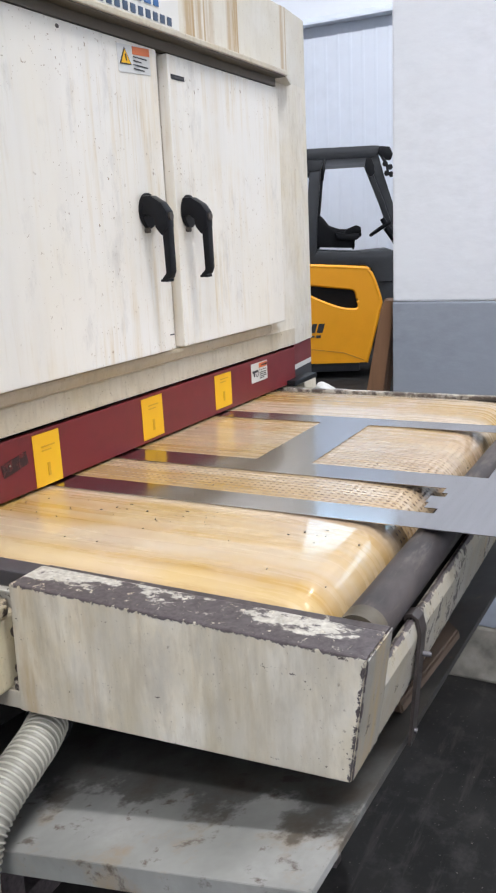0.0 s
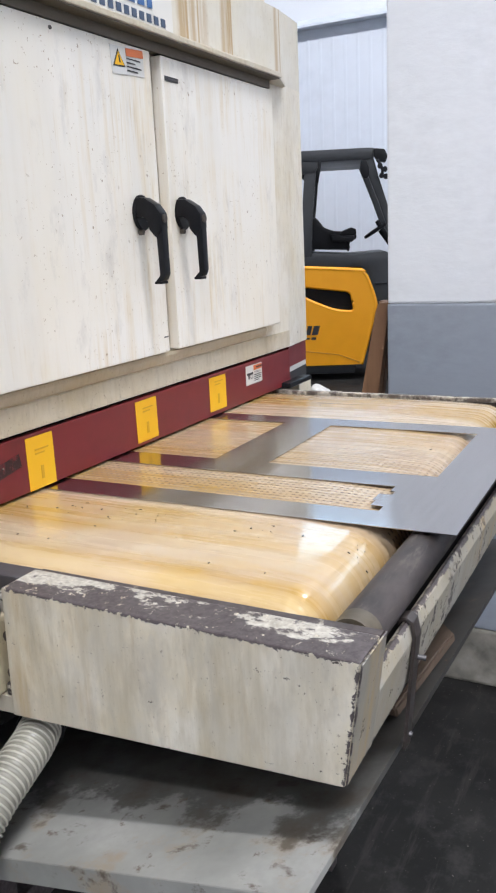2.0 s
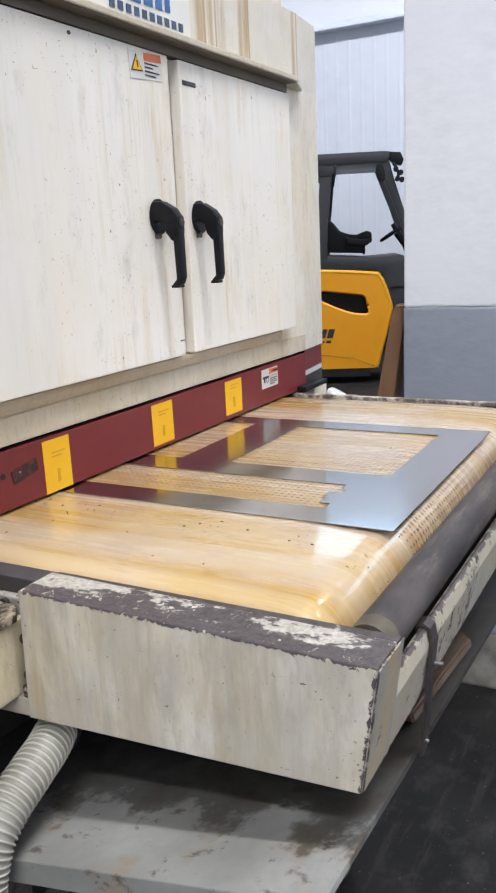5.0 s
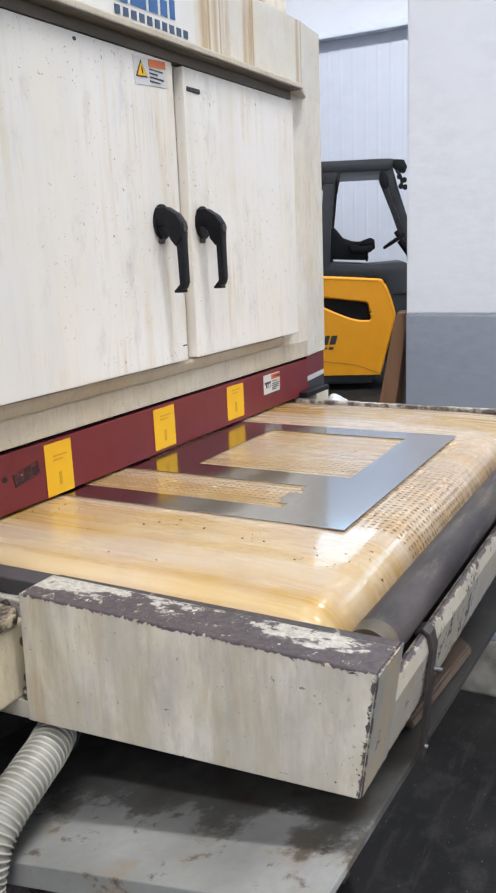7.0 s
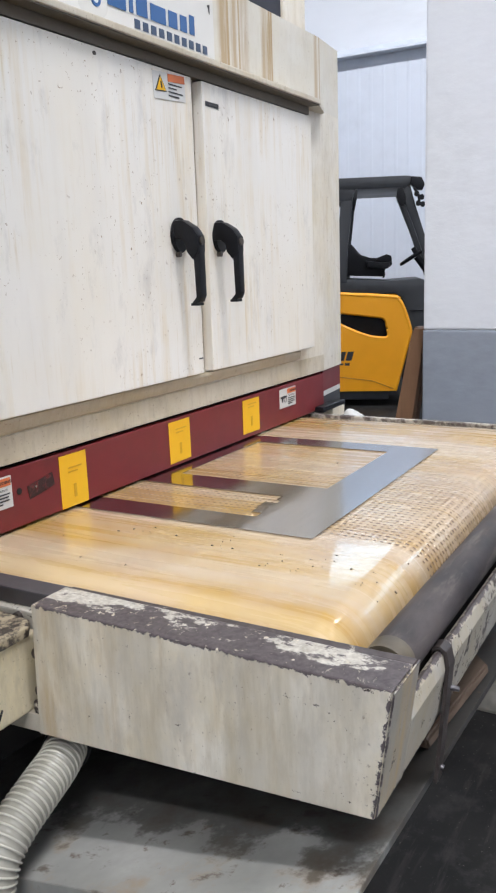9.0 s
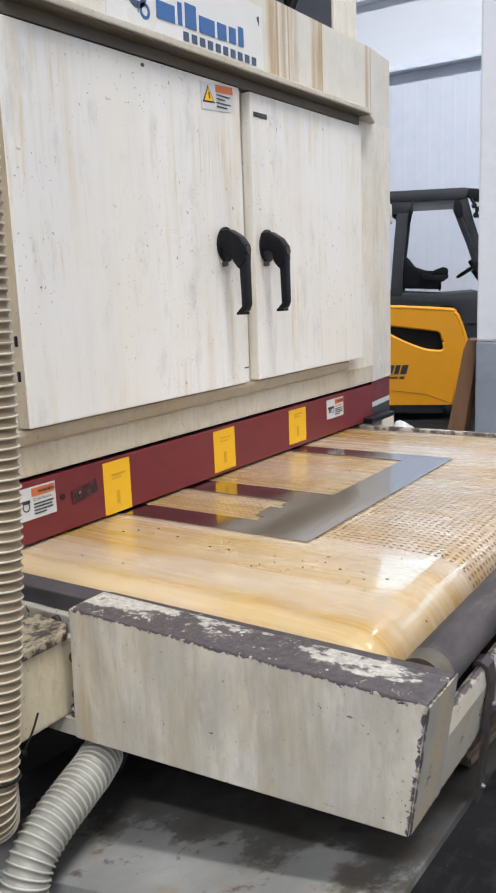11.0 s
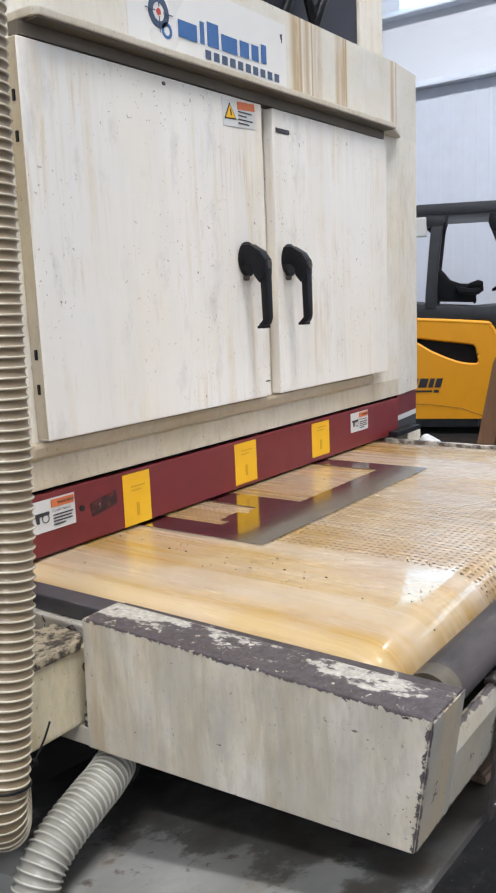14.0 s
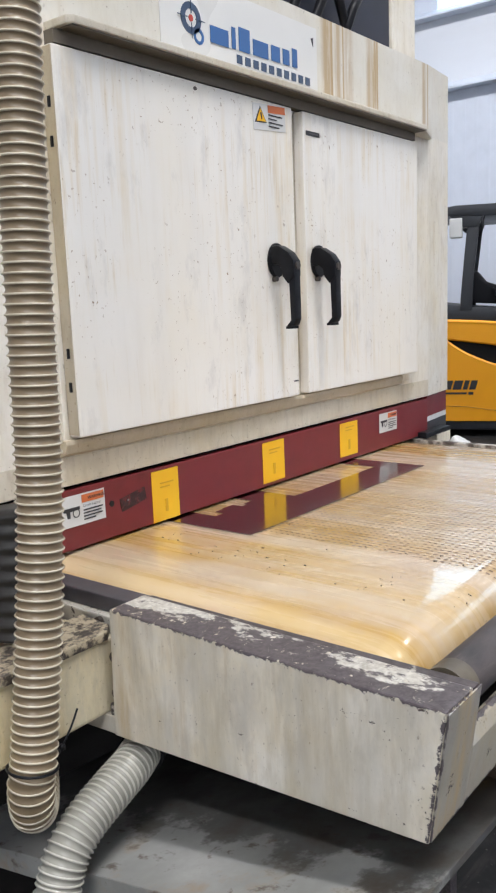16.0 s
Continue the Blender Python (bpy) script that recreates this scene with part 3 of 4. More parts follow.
# planks that lean on the pillar's side
for nm, lab, y0, y1, x0, x1 in (("plank", "brown sawn plank leaning against the pillar", 0.013, -0.031, 1.72, 1.755),
                                ("plank", "darker brown plank behind another against the pillar", 0.03, -0.029, 1.775, 1.81)):
    tagged(part(nm, prism(B(), ((y0 + 0.205, 0.0), (y0, 1.08), (y0 - 0.012, 1.108), (y1, 1.108), (y0 + 0.115, 0.0)), "x", x0, x1, 0.003), M_WOOD, None), lab, "plank", "planks by the pillar")

# ---- the sanding machine ----
machine = thing("sanding_machine", "cream wide-belt sanding machine with streaked doors and red band", "machine", (0.5, 0.4, 0))
PLAN = ((-0.28, 0.95), (-0.28, 0.0), (1.1, 0.0), (1.225, 0.0135), (1.24, 0.022), (1.242, 0.95))
part("body", prism(B(), PLAN, "z", 1.066, 1.6), M_BODY, machine)
part("header", prism(B(), PLAN, "z", 1.6, 1.737), M_HEAD, machine, "cream header panel with rusty drip stains")
# throat and base are coloured near-black, as if unlit
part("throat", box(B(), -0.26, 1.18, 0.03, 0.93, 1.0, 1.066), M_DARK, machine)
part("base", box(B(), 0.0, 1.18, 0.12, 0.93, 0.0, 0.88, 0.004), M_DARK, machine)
red = part("red_band", box(B(), -0.27, 1.096, 0.0, 0.012, 0.984, 1.0605, 0.0015), M_RED, machine, "dark red painted guard strip")
part("corner_stripe", prism(B(), ((1.099, 0.9), (1.099, 0.003), (1.224, 0.0165), (1.239, 0.025), (1.24, 0.9)), "z", 1.02, 1.0655), M_RED, machine, "red stripe")
part("corner_stripe", prism(B(), ((1.099, 0.9), (1.099, 0.003), (1.224, 0.0165), (1.239, 0.025), (1.24, 0.9)), "z", 1.009, 1.0198), M_WHITE, machine, "white stripe")
part("corner_stripe", prism(B(), ((1.099, 0.9), (1.099, 0.003), (1.224, 0.0165), (1.239, 0.025), (1.24, 0.9)), "z", 0.972, 1.0088), M_FGREY, machine, "dark grey stripe")
part("corner_foot", box(B(), 1.17, 1.24, 0.012, 0.06, 0.945, 0.971, 0.003), M_BODY, machine)
part("clamp_bar", box(B(), 1.05, 1.17, -0.02, 0.004, 0.982, 0.993, 0.003), M_BLACK, machine, "black clamp bar")
part("drip_lip", prism(B(), ((0.125, 0.0), (0.125, -0.038), (0.133, -0.046), (1.005, -0.046), (1.01, -0.04), (1.095, -0.012), (1.105, 0.0)), "z", 1.5915, 1.601, 0.002), M_LIP, machine, "cream drip lip")
# two brown strips carry the shade that falls under the lip
part("lip_shade", box(B(), 0.12, 0.999, -0.022, -0.0062, 1.5748, 1.5893), M_SHADE, machine, "brown strip painted as shade under the lip")
part("lip_underside", box(B(), 0.13, 1.0, -0.0435, -0.0062, 1.5895, 1.5913), M_SHADE, machine, "brown plate painted as the lip's shaded underside")
part("door_frame", box(B(), 0.105, 1.004, -0.006, 0.0, 1.11, 1.586, 0.002), M_BODY, machine)
part("lower_rail", box(B(), -0.27, 1.097, -0.0016, 0.0, 1.067, 1.1015, 0.0004), M_STRIP, machine, "grimy cream strip under the doors")
part("sill", prism(B(), ((0.0, 1.124), (-0.014, 1.124), (-0.0155, 1.119), (-0.012, 1.108), (0.0, 1.102)), "x", 0.1, 0.957, 0.0015), M_SILL, machine, "dirty tan sill under the doors")


def ell(bm, cx, cz, rx, rz, y0, y1, seg=24):
    return prism(bm, [(cx + rx * math.cos(2 * math.pi * k / seg), cz + rz * math.sin(2 * math.pi * k / seg)) for k in range(seg)], "y", y0, y1)


def handle(door, cx, lx):
    """Black swing handle: round escutcheon, swan-necked grip bent back at its foot, key lock."""
    bm = ell(B(), cx, 1.341, 0.021, 0.026, -0.026, -0.033)
    bmesh.ops.bevel(bm, geom=bm.edges[:], offset=0.0015, segments=2, affect="EDGES")
    hd = part("handle", smooth(bm, 50), M_BLACK, door, "black plastic swing handle")
    bm = B()
    head = ((-0.03, 1.362), (-0.046, 1.362), (-0.064, 1.351), (-0.0735, 1.338), (-0.0735, 1.316), (-0.062, 1.304), (-0.052, 1.316), (-0.05, 1.328), (-0.042, 1.334), (-0.03, 1.334))
    prism(bm, head, "x", lx - 0.0098, lx + 0.0098, 0.0028)
    part("handle_head", smooth(bm, 45), M_BLACK, hd)
    bm = B()
    side = ((-0.062, 1.322), (-0.0738, 1.322), (-0.074, 1.252), (-0.070, 1.243), (-0.058, 1.237), (-0.056, 1.2425), (-0.064, 1.250))
    prism(bm, side, "x", lx - 0.0076, lx + 0.0076, 0.002)
    part("lever", smooth(bm, 45), M_BLACK, hd)
    part("lock", smooth(cyl(B(), (lx, -0.0735, 1.331), (lx, -0.076, 1.331), 0.0058, 18), 40), M_BOLT, hd, "small steel key lock")
    part("grip_foot", box(B(), lx - 0.008, lx + 0.008, -0.068, -0.0545, 1.2375, 1.2415, 0.001), M_BLACK, hd)
    part("cam_screw", smooth(cyl(B(), (cx - 0.006, -0.027, 1.313), (cx - 0.006, -0.034, 1.313), 0.004, 12), 40), M_BOLT, hd)


for x0, x1, hx, lx in ((0.113, 0.577, 0.52, 0.511), (0.606, 1.0, 0.6375, 0.626)):
    door = part("door", box(B(), x0, x1, -0.026, -0.0065, 1.127, 1.572, 0.0025), M_DOOR, machine, "cream streaked steel door")
    handle(door, hx, lx)
    if hx < 0.6:
        # tan plate paints shade onto the door's side face
        part("door_edge", box(B(), x0 - 0.0012, x0 + 0.001, -0.0245, -0.0075, 1.13, 1.57), M_SILL, door, "tan strip painted as the shaded door edge")
        for z in (1.505, 1.462, 1.222, 1.182):
            part("hinge", box(B(), x0 - 0.003, x0 + 0.003, -0.0195, -0.0155, z, z + 0.012, 0.0005), M_BLACK, door, "dark hinge knuckle")
        part("latch_scratch", box(B(), 0.562, 0.574, -0.0265, -0.0255, 1.1505, 1.1525), M_INK, door)
part("seal", box(B(), 0.579, 0.604, -0.0075, -0.0062, 1.135, 1.568), M_LIP, machine, "dull door seal strip")


# ---- labels and logo on the machine ----
def decal(name, label, x0, x1, z0, z1, y, mat, parent, tilt=0.0):
    bm = box(B(), x0, x1, y - 0.0006, y, z0, z1)
    if tilt:
        c = Vector(((x0 + x1) / 2, y, (z0 + z1) / 2))
        bmesh.ops.rotate(bm, verts=bm.verts, cent=c, matrix=Matrix.Rotation(radians(-tilt), 3, "Y"))
    return part(name, bm, mat, parent, label)


def bars(parent, x0, x1, z0, z1, y, mat, rows, lengths, weight=0.55):
    """Lines of unreadable small print as plain bars."""
    step = (z1 - z0) / rows
    for r in range(rows):
        z = z1 - (r + 0.5) * step
        decal("print_line", "", x0, x0 + (x1 - x0) * lengths[r % len(lengths)], z - step * weight / 2, z + step * weight / 2, y, mat, parent)


for x0, x1, z0, z1, tl in ((0.252, 0.305, 0.9845, 1.056, 0), (0.504, 0.563, 0.9895, 1.056, 0.4), (0.738, 0.8, 0.992, 1.0545, -0.3)):
    lab = decal("yellow_label", "faded yellow notice label", x0, x1, z0, z1, -0.0003, M_YELLOW, red, tl)
    w = x1 - x0
    bars(lab, x0 + 0.3 * w, x0 + 0.8 * w, z0 + 0.045, z0 + 0.056, -0.001, M_YINK, 2, (1.0, 0.7), 0.35)
    decal("print_line", "", x0 + 0.46 * w, x0 + 0.56 * w, z0 + 0.012, z0 + 0.03, -0.001, M_YINK, lab)


def lettering(text, x, z, size, y, mat, parent):
    """Flat raised words in the built-in font, facing the operator."""
    cu = bpy.data.curves.new("words", "FONT")
    cu.body, cu.size, cu.extrude, cu.resolution_u = text, size, 0.0002, 2
    tmp = bpy.data.objects.new("words", cu)
    bm = B()
    me = tmp.to_mesh()
    bm.from_mesh(me)
    tmp.to_mesh_clear()
    bpy.data.objects.remove(tmp)
    bpy.data.curves.remove(cu)
    bmesh.ops.transform(bm, matrix=pose(x, y, z, 90), verts=bm.verts)
    return part("words", bm, mat, parent)


def warning(x0, x1, z0, z1):
    lab = decal("warning_label", "white crush-hazard label with an orange heading", x0, x1, z0, z1, -0.0003, M_WHITE, red)
    w, h = x1 - x0, z1 - z0
    xm = x0 + 0.47 * w
    decal("heading", "", xm, x1 - 0.03 * w, z1 - 0.3 * h, z1 - 0.05 * h, -0.001, M_ORANGE, lab)
    lettering("WARNING", xm + 0.13 * w, z1 - 0.225 * h, 0.0058, -0.0018, M_INK, lab)
    lettering("Crush hazard.", xm + 0.02 * w, z1 - 0.455 * h, 0.0054, -0.0008, M_INK, lab)
    bars(lab, xm + 0.03 * w, x1 - 0.06 * w, z0 + 0.1 * h, z1 - 0.5 * h, -0.001, M_INK, 4, (1.0, 0.92, 0.96, 0.6), 0.42)
    bm = B()
    prism(bm, ((x0 + 0.06 * w, z0 + 0.62 * h), (x0 + 0.42 * w, z0 + 0.62 * h), (x0 + 0.42 * w, z0 + 0.52 * h), (x0 + 0.2 * w, z0 + 0.5 * h), (x0 + 0.2 * w, z0 + 0.3 * h), (x0 + 0.14 * w, z0 + 0.3 * h), (x0 + 0.12 * w, z0 + 0.5 * h), (x0 + 0.06 * w, z0 + 0.52 * h)), "y", -0.0015, -0.0009)
    part("pictogram", bm, M_INK, lab)
    bm = B()
    for k in range(20):
        a, b = 2 * math.pi * k / 20, 2 * math.pi * (k + 1) / 20
        cx, cz = x0 + 0.33 * w, z0 + 0.42 * h
        prism(bm, [(cx + r * math.cos(q), cz + r * math.sin(q)) for r, q in ((0.0058, a), (0.0058, b), (0.0044, b), (0.0044, a))], "y", -0.0017, -0.0016)
    part("pictogram", bm, M_INK, lab)


warning(0.094, 0.166, 1.0135, 1.053)
warning(0.884, 0.955, 1.0155, 1.0535)
decal("scuff", "black smudge", 0.193, 0.24, 1.018, 1.036, -0.0002, M_SMUDGE, red, 10)
part("screw_hole", smooth(cyl(B(), (0.178, 0.001, 1.029), (0.178, -0.001, 1.029), 0.004, 14)), M_DARK, red)
part("screw_hole", smooth(cyl(B(), (0.207, 0.001, 1.028), (0.207, -0.0012, 1.028), 0.0016, 10)), M_STEEL, red)

wl = decal("hazard_label", "white electrical-hazard label with yellow triangle", 0.477, 0.557, 1.5305, 1.567, -0.0263, M_WHITE, machine, 3.5)
bm = B()
prism(bm, ((0.4805, 1.5385), (0.509, 1.5402), (0.4935, 1.562)), "y", -0.0276, -0.027)
part("triangle", bm, M_INK, wl)
bm = B()
prism(bm, ((0.4835, 1.5402), (0.506, 1.5417), (0.4936, 1.5588)), "y", -0.0283, -0.0277)
part("triangle", bm, M_YELLOW, wl, "yellow triangle")
decal("bolt_mark", "", 0.4935, 0.4957, 1.544, 1.553, -0.0284, M_INK, wl, 12)
decal("heading", "", 0.513, 0.556, 1.5565, 1.567, -0.027, M_ORANGE, wl, 3.5)
bars(wl, 0.514, 0.552, 1.534, 1.555, -0.0272, M_INK, 4, (0.9, 0.55, 0.95, 0.7), 0.32)
decal("name_strip", "small black name strip", 0.6135, 0.6525, 1.5368, 1.5438, -0.0263, M_INK, machine, 0)
decal("name_print", "", 0.622, 0.647, 1.5392, 1.5412, -0.0272, M_GUNMETAL, machine, 0)

logo = decal("logo_plate", "white maker's plate with a ring emblem", 0.318, 0.69, 1.612, 1.715, -0.0004, M_PLATE, machine)


def ring(bm, cx, cz, r0, r1, y0, y1, seg=30):
    for k in range(seg):
        a, b = 2 * math.pi * k / seg, 2 * math.pi * (k + 1) / seg
        prism(bm, [(cx + r * math.cos(q), cz + r * math.sin(q)) for r, q in ((r1, a), (r1, b), (r0, b), (r0, a))], "y", y0, y1)
    return bm


part("emblem_ring", ring(B(), 0.379, 1.662, 0.0118, 0.0205, -0.0018, -0.0011), M_LOGO2, logo, "dark blue ring")
part("emblem_swirl", ring(B(), 0.394, 1.6415, 0.0062, 0.0105, -0.0018, -0.0011, 20), M_LOGO, logo, "blue swirl")
part("emblem_dot", ell(B(), 0.379, 1.662, 0.0045, 0.0045, -0.0018, -0.0011, 16), M_LOGOR, logo, "red dot")
for dx0, dx1, dz0, dz1 in ((-0.028, -0.008, -0.0006, 0.0006), (0.008, 0.028, -0.0006, 0.0006), (-0.0006, 0.0006, 0.006, 0.026), (-0.0006, 0.0006, -0.026, -0.006)):
    decal("crosshair", "", 0.379 + dx0, 0.379 + dx1, 1.662 + dz0, 1.662 + dz1, -0.0022, M_LOGO2, logo)
# plain blue blocks and slim slate ones stand for the maker's lettering
xx = 0.418
for wd, top in ((0.040, 0), (0.009, 0.007), (0.026, 0.01), (0.038, 0), (0.023, 0), (0.018, 0), (0.014, 0.005)):
    zc = 1.6395 + (xx - 0.418) * 0.02
    decal("logo_block", "", xx, xx + wd, zc, zc + 0.0225 + top, -0.0018, M_LOGO, logo)
    xx += wd + 0.0075
for k in range(10):
    x = 0.476 + k * 0.0197
    decal("logo_bar", "", x, x + 0.0125, 1.6225, 1.6345, -0.0018, M_LOGO2, logo)

part("tape_mark", prism(B(), ((0.673, 1.697), (0.679, 1.699), (0.6785, 1.685)), "y", -0.0018, -0.0009), M_INK, logo, "torn black tape")
part("dent", smooth(ell(B(), 0.352, 1.563, 0.0035, 0.0026, -0.0268, -0.0255, 9)), M_BOLT, machine, "small rusty dent")

# what stands on the machine's roof
part("roof_post", box(B(), 1.045, 1.145, 0.05, 0.1, 1.735, 2.35, 0.003), M_BODY, machine, "cream upright post")
part("motor_hood", box(B(), 0.62, 1.0435, 0.054, 0.6, 1.735, 2.2, 0.006), M_NAVY, machine, "dark navy hood")
part("back_panel", box(B(), 0.3, 1.16, 0.62, 0.66, 1.735, 2.3, 0.003), M_DARK, machine)
for pts in (((0.72, 0.035, 1.72), (0.75, 0.02, 1.79), (0.79, 0.035, 1.86), (0.8, 0.04, 2.0)), ((0.83, 0.04, 1.72), (0.84, 0.02, 1.78), (0.88, 0.025, 1.84), (0.9, 0.04, 2.0)), ((0.66, 0.04, 1.72), (0.7, 0.015, 1.81), (0.77, 0.02, 1.83), (0.86, 0.035, 1.725))):
    part("cable", smooth(tube(B(), spline(pts, 10), 0.009, 10)), M_BLACK, machine, "black power cable")

# ---- the conveyor ----
conveyor = thing("conveyor_table", "infeed conveyor with cream belt and chipped cream side boxes", "conveyor", (0.5, -0.3, 0))
BELT_Z, ROLL_R, ROLL_Y = 0.98, 0.045, -0.4406
SAG_Y, SAG = -0.33, 0.06  # the belt eases down towards the end roll


def sag(y):
    """Drop and slope of the belt at run y before the end roll."""
    u = min(max((SAG_Y - y) / (SAG_Y - ROLL_Y), 0.0), 1.0)
    return 0.5 * SAG * u * u * (SAG_Y - ROLL_Y), SAG * u


ROLL_CY = ROLL_Y + ROLL_R * math.sin(SAG)
ROLL_CZ = BELT_Z - sag(ROLL_Y)[0] - ROLL_R * math.cos(SAG)


def belt():
    """Belt over its flat bed and round the end roll, with soft shoulders along both sides."""
    bm = B()
    r, yc = ROLL_R, ROLL_CY
    prof = [(0.6, BELT_Z, 0.0)] + [(0.05 - 0.0475 * k, BELT_Z, 0.0) for k in range(9)]
    for k in range(1, 10):
        y = SAG_Y + (ROLL_Y - SAG_Y) * k / 9
        d, a = sag(y)
        prof.append((y, BELT_Z - d, a))
    prof += [(yc - r * math.sin(a), ROLL_CZ + r * math.cos(a), a) for a in (SAG + (math.pi - SAG) * k / 24 for k in range(1, 25))]
    prof += [(0.6, ROLL_CZ - r, math.pi)]
    across = [(0.064, -0.032), (0.0655, -0.0235), (0.07, -0.0155), (0.0785, -0.009), (0.091, -0.004), (0.107, -0.001), (0.126, 0.0)]
    across += [(0.126 + 0.1 * k, 0.0) for k in range(1, 8)] + [(1.0965 - x, 0.4 * d) for x, d in across[::-1]]
    rings = []
    for y, z, a in prof:
        rings.append([bm.verts.new((x, y - d * math.sin(a), z + d * math.cos(a))) for x, d in across])
    for a, b in zip(rings, rings[1:]):
        for k in range(len(across) - 1):
            bm.faces.new((a[k], a[k + 1], b[k + 1], b[k]))
    bmesh.ops.recalc_face_normals(bm, faces=bm.faces[:])
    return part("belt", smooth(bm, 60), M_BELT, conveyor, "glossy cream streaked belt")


belt()
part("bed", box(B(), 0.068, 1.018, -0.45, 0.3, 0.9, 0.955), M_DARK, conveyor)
part("side_box", prism(B(), ((-0.184, 0.981), (-0.179, 0.842), (-0.533, 0.861), (-0.548, 0.9755)), "x", 0.0, 0.05, 0.002), M_BOX, conveyor, "grubby cream steel side box with chipped edges")
part("box_foot", prism(B(), ((-0.1805, 0.8425), (-0.1805, 0.8612), (-0.085, 0.8612), (-0.085, 0.8372)), "x", 0.002, 0.025, 0.001), M_BOX, conveyor, "grubby cream lower edge of the side box")
# thin plate added over the box's end, darker and greyer than its front
part("box_end", prism(B(), ((-0.5482, 0.9735), (-0.5334, 0.863), (-0.5348, 0.8628), (-0.5497, 0.9733)), "x", 0.0012, 0.0625, 0.0003), M_CAP, conveyor, "grey-cream end plate")
part("inner_rail", prism(B(), ((-0.1825, 0.9765), (-0.1825, 0.85), (-0.534, 0.863), (-0.5475, 0.9745)), "x", 0.0505, 0.0625, 0.0015), M_DARKRAIL, conveyor, "worn dark brown rail beside the belt")
part("near_rail", box(B(), 0.034, 0.062, -0.1835, 0.1, 0.958, 0.976, 0.002), M_GUNMETAL, conveyor, "worn dark grey rail")
part("near_web", box(B(), 0.026, 0.06, -0.183, 0.1, 0.838, 0.9575, 0.002), M_FRAME, conveyor)
part("arm_box", box(B(), -0.4, 0.024, -0.168, -0.06, 0.862, 0.942, 0.004), M_ARM, conveyor, "cream arm box with scorched edges")
part("arm_flange", prism(B(), ((-0.4, -0.172), (0.006, -0.172), (0.02, -0.16), (0.0245, -0.112), (-0.4, -0.112)), "z", 0.9425, 0.953, 0.002), M_FLANGE, conveyor, "flaked dark flange plate")
part("far_rail", box(B(), 1.037, 1.05, -0.548, 0.1, 0.86, 0.98, 0.002), M_RAIL, conveyor, "worn grey-brown rail")
# solid dark filler painted as the shade between belt and far rail
part("far_gap_shade", box(B(), 1.0335, 1.0365, -0.546, 0.1, 0.88, 0.973), M_DARK, conveyor)
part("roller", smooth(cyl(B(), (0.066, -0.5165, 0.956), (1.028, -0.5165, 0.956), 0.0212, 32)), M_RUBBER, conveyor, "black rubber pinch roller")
# added dark block: shuts the view below the roller, stands in for shade
part("end_filler", box(B(), 0.066, 1.03, -0.5205, -0.47, 0.872, 0.924, 0.002), M_DARK, conveyor, "dark filler added under the roller to close the gap")
part("roller_axle", smooth(cyl(B(), (0.05, -0.5165, 0.956), (1.04, -0.5165, 0.956), 0.008, 16)), M_BOLT, conveyor, "oxidised roller axle")
part("roller_end", smooth(cyl(B(), (0.0655, -0.5165, 0.956), (0.088, -0.5165, 0.956), 0.0213, 32)), M_TANRUB, conveyor, "tan worn end of the roller")
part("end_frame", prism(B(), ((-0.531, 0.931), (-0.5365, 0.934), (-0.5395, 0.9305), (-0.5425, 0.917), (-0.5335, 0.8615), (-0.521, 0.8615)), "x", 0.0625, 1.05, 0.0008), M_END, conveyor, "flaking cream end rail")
for y, z in ((-0.176, 0.925), (-0.176, 0.885)):
    part("bolt", smooth(cyl(B(), (0.02, y, z), (0.008, y - 0.004, z), 0.0075, 12)), M_BOLT, conveyor, "blackened bolt head")
part("bolt", smooth(cyl(B(), (0.026, -0.14, 0.951), (0.021, -0.14, 0.951), 0.005, 12)), M_BOLT, conveyor)
part("slot_edge", box(B(), 0.004, 0.03, -0.1836, -0.17, 0.858, 0.874, 0.003), M_BARE, conveyor)
part("bolt_slot", box(B(), 0.036, 0.041, -0.438, -0.431, 0.9757, 0.9768), M_DARK, conveyor)


def strap():
    """Bent steel strap that hooks over the end rail and holds the tray's edge."""
    b = part("strap", prism(B(), ((-0.529, 0.93), (-0.5295, 0.9375), (-0.537, 0.9395), (-0.5435, 0.935), (-0.5465, 0.92), (-0.536, 0.796), (-0.5325, 0.796), (-0.5425, 0.918), (-0.5405, 0.932), (-0.5365, 0.9355), (-0.532, 0.934)), "x", 0.16, 0.178, 0.0006), M_STRAP, conveyor, "dark bent steel strap")
    part("strap_bolt", smooth(cyl(B(), (0.174, -0.542, 0.893), (0.176, -0.552, 0.892), 0.0028, 10)), M_GUNMETAL, b)
    part("strap_bolt", smooth(cyl(B(), (0.17, -0.534, 0.81), (0.17, -0.5395, 0.808), 0.0028, 10)), M_GUNMETAL, b)


strap()

part("far_bracket", box(B(), 1.0505, 1.31, -0.04, 0.1, 0.9, 0.93, 0.002), M_FRAME, conveyor)


def rag():
    """Crumpled cloth: a folded heap with an uneven outline."""
    rnd = random.Random(3)
    bm = B()
    bmesh.ops.create_icosphere(bm, subdivisions=3, radius=1.0)
    for v in bm.verts:
        k = 1 + 0.16 * math.sin(5 * v.co.x + 3 * v.co.y) + rnd.uniform(-0.07, 0.07)
        v.co = Vector((1.272 + 0.024 * v.co.x * k, 0.002 + 0.022 * v.co.y * k, 0.9305 + max(0.0, v.co.z) * k * 0.014 * (1.2 + 0.8 * v.co.y)))
    r = thing("cleaning_rag", "crumpled white cleaning rag lying beside the conveyor", "rag", (1.272, 0.0, 0.9305))
    part("cloth", smooth(bm, 60), M_WHITE, r)


rag()

